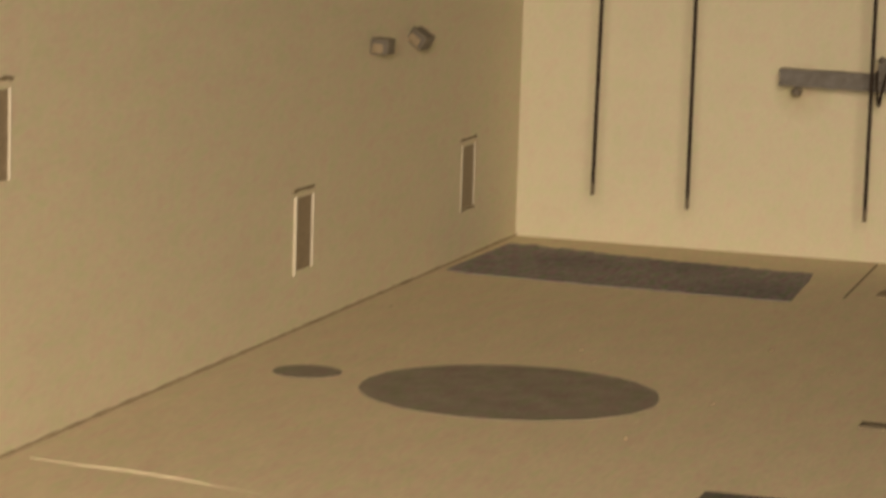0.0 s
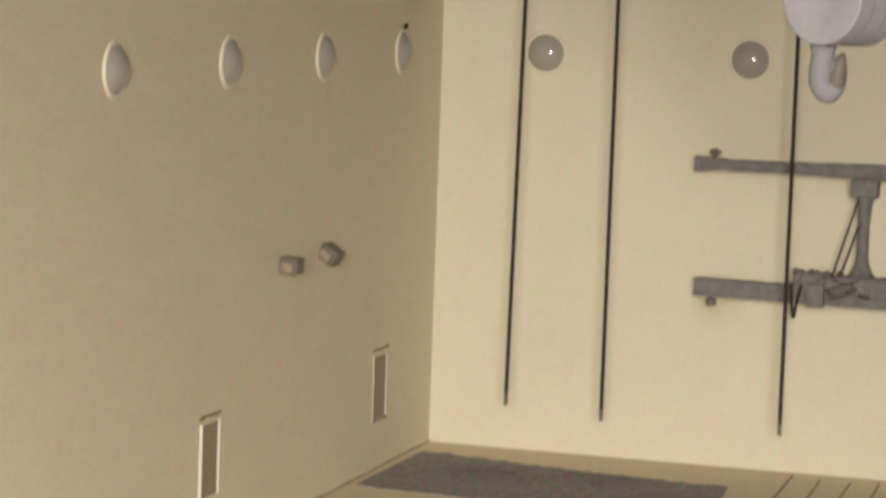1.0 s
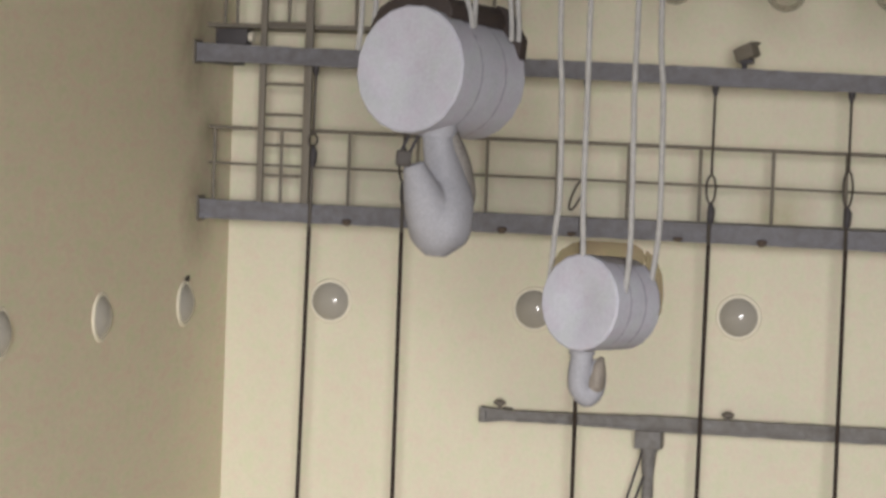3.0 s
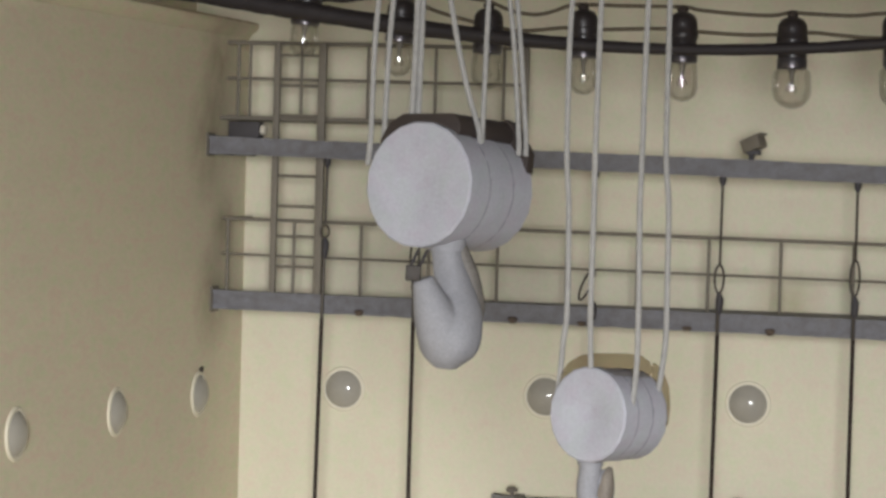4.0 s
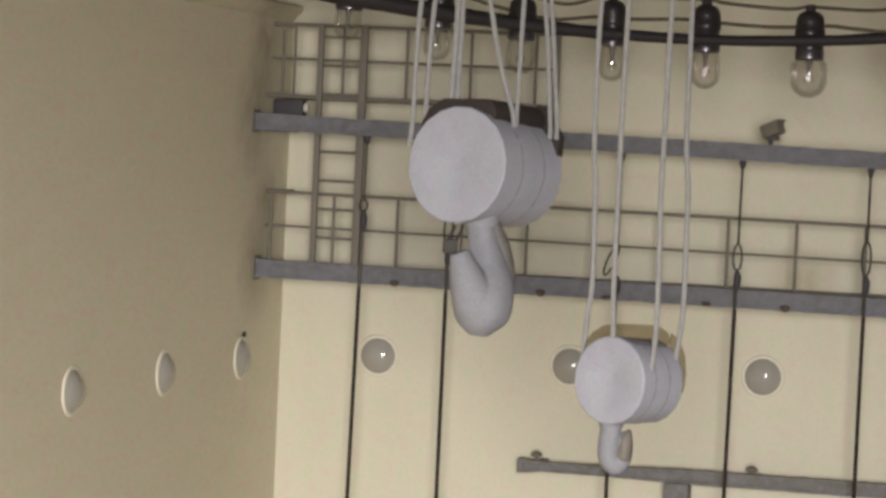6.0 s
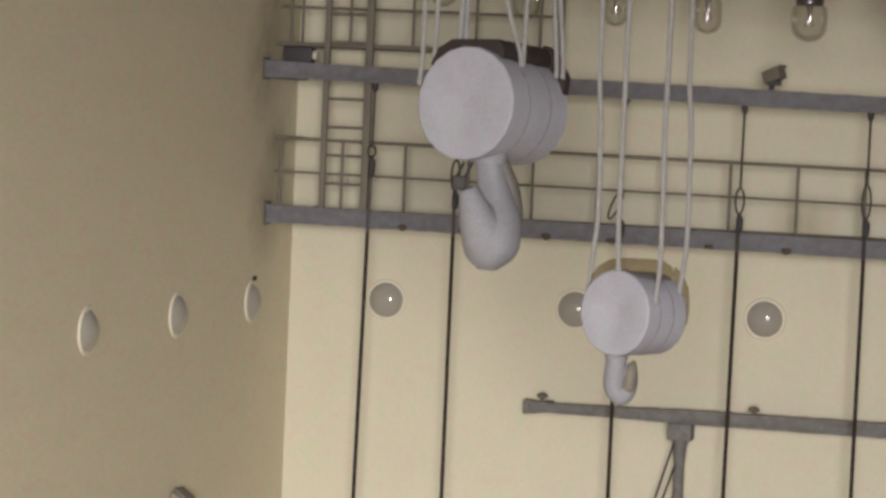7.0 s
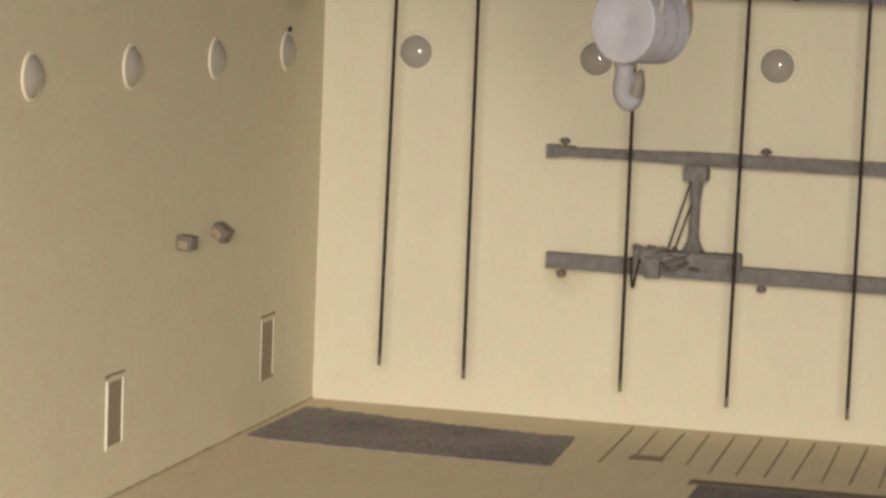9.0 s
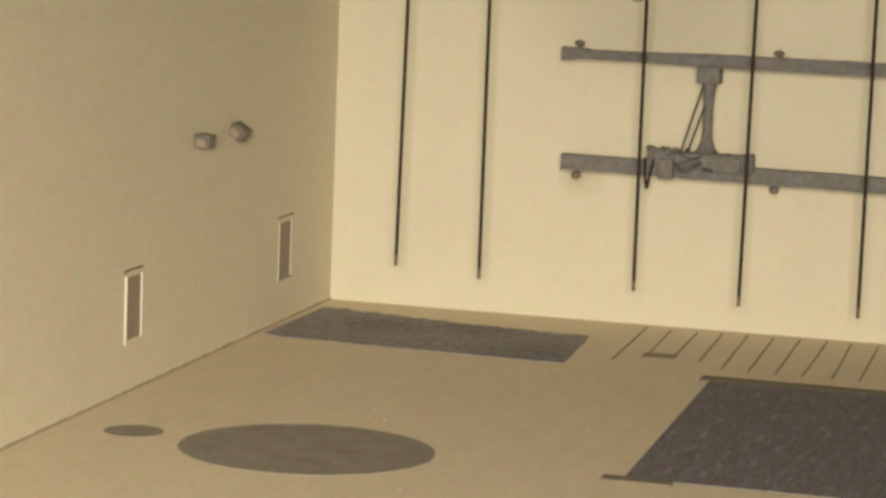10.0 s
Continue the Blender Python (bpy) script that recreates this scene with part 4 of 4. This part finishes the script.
# ---- string of bulbs ----
CY = -0.240
cable = thing("lamp_cable", "thick black sagging rubber cable with brown flex", "cable")
RUN = -0.263  # the cable hangs just before the sockets
path = smooth_path([(-0.0395, -0.0757, 0.5512), (-0.006, -0.172, 0.5462), (0.0261, RUN, 0.5402), (0.0510, RUN, 0.5385), (0.0880, RUN, 0.5345), (0.1246, RUN, 0.5295), (0.1609, RUN, 0.5246), (0.2146, RUN, 0.5186), (0.2674, RUN, 0.5141), (0.3195, RUN, 0.5115), (0.3708, RUN, 0.5112), (0.4212, RUN, 0.5130), (0.4545, RUN, 0.5154), (0.60, RUN, 0.528), (0.85, RUN, 0.56), (RIGHT, RUN, 0.60)], 8)
thick = lambda x: float(np.interp(x, (-0.04, 0.026, 0.051, 0.070, 0.088, 0.125, 0.161, 0.25, 0.32), (0.0026, 0.0028, 0.0040, 0.0050, 0.0057, 0.0058, 0.0054, 0.0044, 0.0034)))
rnd = random.Random(31)
part("sheath", tube(bmesh.new(), path, [thick(p.x) * rnd.uniform(0.95, 1.06) for p in path], 14), M_RUBBER, cable, "black taped sheath")
flex_a = [(0.1087, 0.5524), (0.1199, 0.5497), (0.1309, 0.5481), (0.1383, 0.5493), (0.1529, 0.5495), (0.1590, 0.5520), (0.1620, 0.5545)]
flex_b = [(0.1620, 0.5545), (0.1645, 0.5470), (0.1676, 0.5451), (0.1785, 0.5453), (0.2002, 0.5439), (0.2183, 0.5406), (0.2255, 0.5397), (0.2400, 0.5340), (0.2543, 0.5318), (0.2649, 0.5337), (0.2754, 0.5374), (0.2842, 0.5382), (0.3141, 0.5377), (0.3454, 0.5375), (0.3541, 0.5359), (0.3766, 0.5339), (0.3972, 0.5332), (0.4091, 0.5351), (0.4176, 0.5346), (0.4447, 0.5337), (0.4648, 0.5354), (0.52, 0.538), (0.60, 0.548)]
flex_c = [(0.1147, 0.5369), (0.1239, 0.5392), (0.1349, 0.5386), (0.1495, 0.5406), (0.1713, 0.5427)]
flex_d = [(0.1713, 0.5427), (0.1933, 0.5332), (0.2200, 0.5262), (0.2457, 0.5219), (0.2740, 0.5242), (0.2970, 0.5235), (0.3319, 0.5245), (0.3545, 0.5229), (0.3804, 0.5216), (0.4009, 0.5220), (0.4213, 0.5234), (0.4383, 0.5220), (0.4619, 0.5208), (0.52, 0.5225), (0.60, 0.535)]
for f, r, m, lb in ((flex_a, 0.0014, M_RUBBER, "black flex"), (flex_b, 0.0012, M_FLEX, "thin brown flex"), (flex_c, 0.0012, M_RUBBER, "black flex"), (flex_d, 0.0012, M_FLEX, "thin brown flex")):
    part("flex", tube(bmesh.new(), smooth_path([(x, CY + 0.004, z) for x, z in f], 6), r, 8), m, cable, lb)


def bulb_lamp(x, top, low_z, tilt, R):
    """A socket hung at the top with a clear tubular bulb of radius R reaching down to low_z."""
    h = top - low_z
    b = thing("bulb_lamp", "clear tubular bulb hanging in a black socket", "bulb", group="bulbs on the cable")
    s, q = h * 0.60, 0.0088
    sock = part("socket", lathe(bmesh.new(), [(0, -0.004), (0.0046, -0.0042), (0.0070, -0.0058), (0.0084, -0.0082), (q, -0.0112), (q, -s * 0.44), (q * 1.06, -s * 0.46), (q * 1.06, -s * 0.56), (q * 0.97, -s * 0.59), (q * 0.97, -s * 0.80), (0, -s * 0.80)], Matrix(), 22), M_SOCKET, b, "black socket")
    part("terminal", lathe(bmesh.new(), [(0, 0.0004), (0.0022, 0.0), (0.0036, -0.0020), (0.0030, -0.0034), (0.0040, -0.0050), (0, -0.0052)], Matrix(), 10), M_BROWN, sock, "brown terminal nub")
    part("collar", lathe(bmesh.new(), [(0, -s * 0.80), (q * 0.95, -s * 0.80), (q * 1.02, -s * 0.83), (q * 1.02, -s * 0.97), (q * 0.9, -s), (0, -s)], Matrix(), 22), M_COLLAR, sock, "dark shiny collar")
    g0, g1 = -s + 0.001, -h
    prof = [(q * 0.88, g0), (R * 0.93, g0 - 0.0022), (R * 0.99, g0 - 0.005), (R, g0 - 0.0085)]
    zc = g1 + R * 0.92
    prof += [(R * math.cos(a), zc - R * 0.92 * math.sin(a)) for a in [math.pi / 2 * k / 8 for k in range(8)]] + [(0, g1)]
    glass = part("glass", lathe(bmesh.new(), prof, Matrix(), 28), G_BULB, b, "clear glass")
    part("stem", tube(bmesh.new(), [(0, 0, g0), (0, 0, g0 - 0.004), (0, 0, g0 - 0.009), (0, 0, g0 - 0.0105)], [0.0028, 0.0015, 0.0009, 0.0003], 12), M_FILAMENT, glass)
    for k in (-1, 1):
        part("filament", tube(bmesh.new(), [(k * 0.0006, 0, g0 - 0.009), (k * 0.0030, 0, g0 - 0.0130), (k * 0.0012, 0, g0 - 0.0145)], 0.0003, 5), M_WIRE, glass)
    b.matrix_basis = pose(x, CY - 0.009, top, 0, tilt, 0)
    return b


for x, a, z, t, R in ((0.1162, 0.5516, 0.5030, 3.4, 0.0086), (0.1757, 0.5434, 0.4924, 2.7, 0.0086), (0.2292, 0.5383, 0.4859, 0.5, 0.0094), (0.2867, 0.5382, 0.4835, -1.5, 0.0080), (0.3464, 0.5374, 0.4808, -1.0, 0.0090), (0.4112, 0.5354, 0.4780, -0.8, 0.0114), (0.4714, 0.5384, 0.4792, -3.0, 0.0114)):
    bulb_lamp(x, a, z, t, R)

# ---- overhead girder with lamp caps ----
over = thing("overhead_girder", "blue-grey girder running across the hall under the ceiling", "girder")
part("web", box(bmesh.new(), (-0.05, -0.365, 0.5510), (RIGHT, -0.335, 0.600), 0.0015), M_OVER, over)
for x in (0.12, 0.70, 1.05):
    part("hanger", box(bmesh.new(), (x, -0.352, 0.600), (x + 0.012, -0.348, TOP)), M_STEEL, over)
for x, z in ((0.3315, 0.5476), (0.4545, 0.5443), (0.59, 0.547)):
    cap_lamp = thing("pendant_lamp", "brown round lamp fixed under the overhead girder", "lamp", (x, -0.350, 0.5512), "lamp caps under the girder")
    d = 0.5512 - z
    part("cup", lathe(bmesh.new(), [(0, 0.012), (0.0170, 0.012), (0.0200, 0.004), (0.0198, 0.0), (0.0180, -d * 0.45), (0.0140, -d * 0.78), (0.0085, -d * 0.96), (0, -d)], Matrix(), 28), M_LAMPRED, cap_lamp)
    if x > 0.4:
        part("arm", tube(bmesh.new(), [(0.008, -0.016, -0.0012), (0.016, -0.018, 0.0002), (0.030, -0.018, 0.0016), (0.050, -0.016, 0.0060)], [0.0026, 0.0040, 0.0044, 0.0040], 12), M_DARK, cap_lamp, "dark bent arm")
    part("rim", lathe(bmesh.new(), [(0.0196, 0.0), (0.0215, 0.0), (0.0215, -0.0014), (0.0196, -0.0014)], Matrix(), 28, True), M_DARK, cap_lamp)

# ---- the gallery round the model ----
G = (-0.5, 1.7, -3.1, 0.3, -0.85, 1.25)
plinth = box(bmesh.new(), (-0.08, FRONT, G[4]), (RIGHT + 0.04, 0.05, -0.03))
tagged(finish("plinth", plinth, M_GALLERY), "plain grey plinth under the model", "plinth", kind="structure")
for nm, lo, hi, m in (("gallery_floor", (G[0], G[2], G[4] - 0.05), (G[1], G[3], G[4]), M_GFLOOR), ("gallery_ceiling", (G[0], G[2], G[5]), (G[1], G[3], G[5] + 0.05), M_GALLERY),
                      ("gallery_wall_west", (G[0] - 0.05, G[2], G[4]), (G[0], G[3], G[5]), M_GALLERY), ("gallery_wall_east", (G[1], G[2], G[4]), (G[1] + 0.05, G[3], G[5]), M_GALLERY),
                      ("gallery_wall_south", (G[0], G[2] - 0.05, G[4]), (G[1], G[2], G[5]), M_GALLERY), ("gallery_wall_north", (G[0], G[3], G[4]), (G[1], G[3] + 0.05, G[5]), M_GALLERY)):
    tagged(finish(nm, box(bmesh.new(), lo, hi), m), "plain dim gallery surface round the model", "ceiling" if "ceiling" in nm else "floor" if "floor" in nm else "wall", kind="structure")

# Unseen stand and head, made up to carry the stand-in lamp.
stand = thing("torch_stand_in_body", "added round panel lamp on a stand, in place of the camera's torch", "lamp", (LAMP_AT.x, LAMP_AT.y - 0.03, G[4]))
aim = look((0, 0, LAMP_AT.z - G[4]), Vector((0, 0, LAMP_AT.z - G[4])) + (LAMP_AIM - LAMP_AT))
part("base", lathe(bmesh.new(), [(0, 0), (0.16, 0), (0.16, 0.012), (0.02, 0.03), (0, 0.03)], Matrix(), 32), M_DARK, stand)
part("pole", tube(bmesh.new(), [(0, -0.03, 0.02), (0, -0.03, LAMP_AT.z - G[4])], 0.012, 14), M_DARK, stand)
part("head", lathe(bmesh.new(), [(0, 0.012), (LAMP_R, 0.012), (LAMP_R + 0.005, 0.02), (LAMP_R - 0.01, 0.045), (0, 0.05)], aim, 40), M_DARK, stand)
part("lens", lathe(bmesh.new(), [(0, 0.008), (LAMP_R - 0.005, 0.008), (LAMP_R - 0.005, 0.012), (0, 0.012)], aim, 40), M_LENS, stand, "glowing round lens of the added lamp")
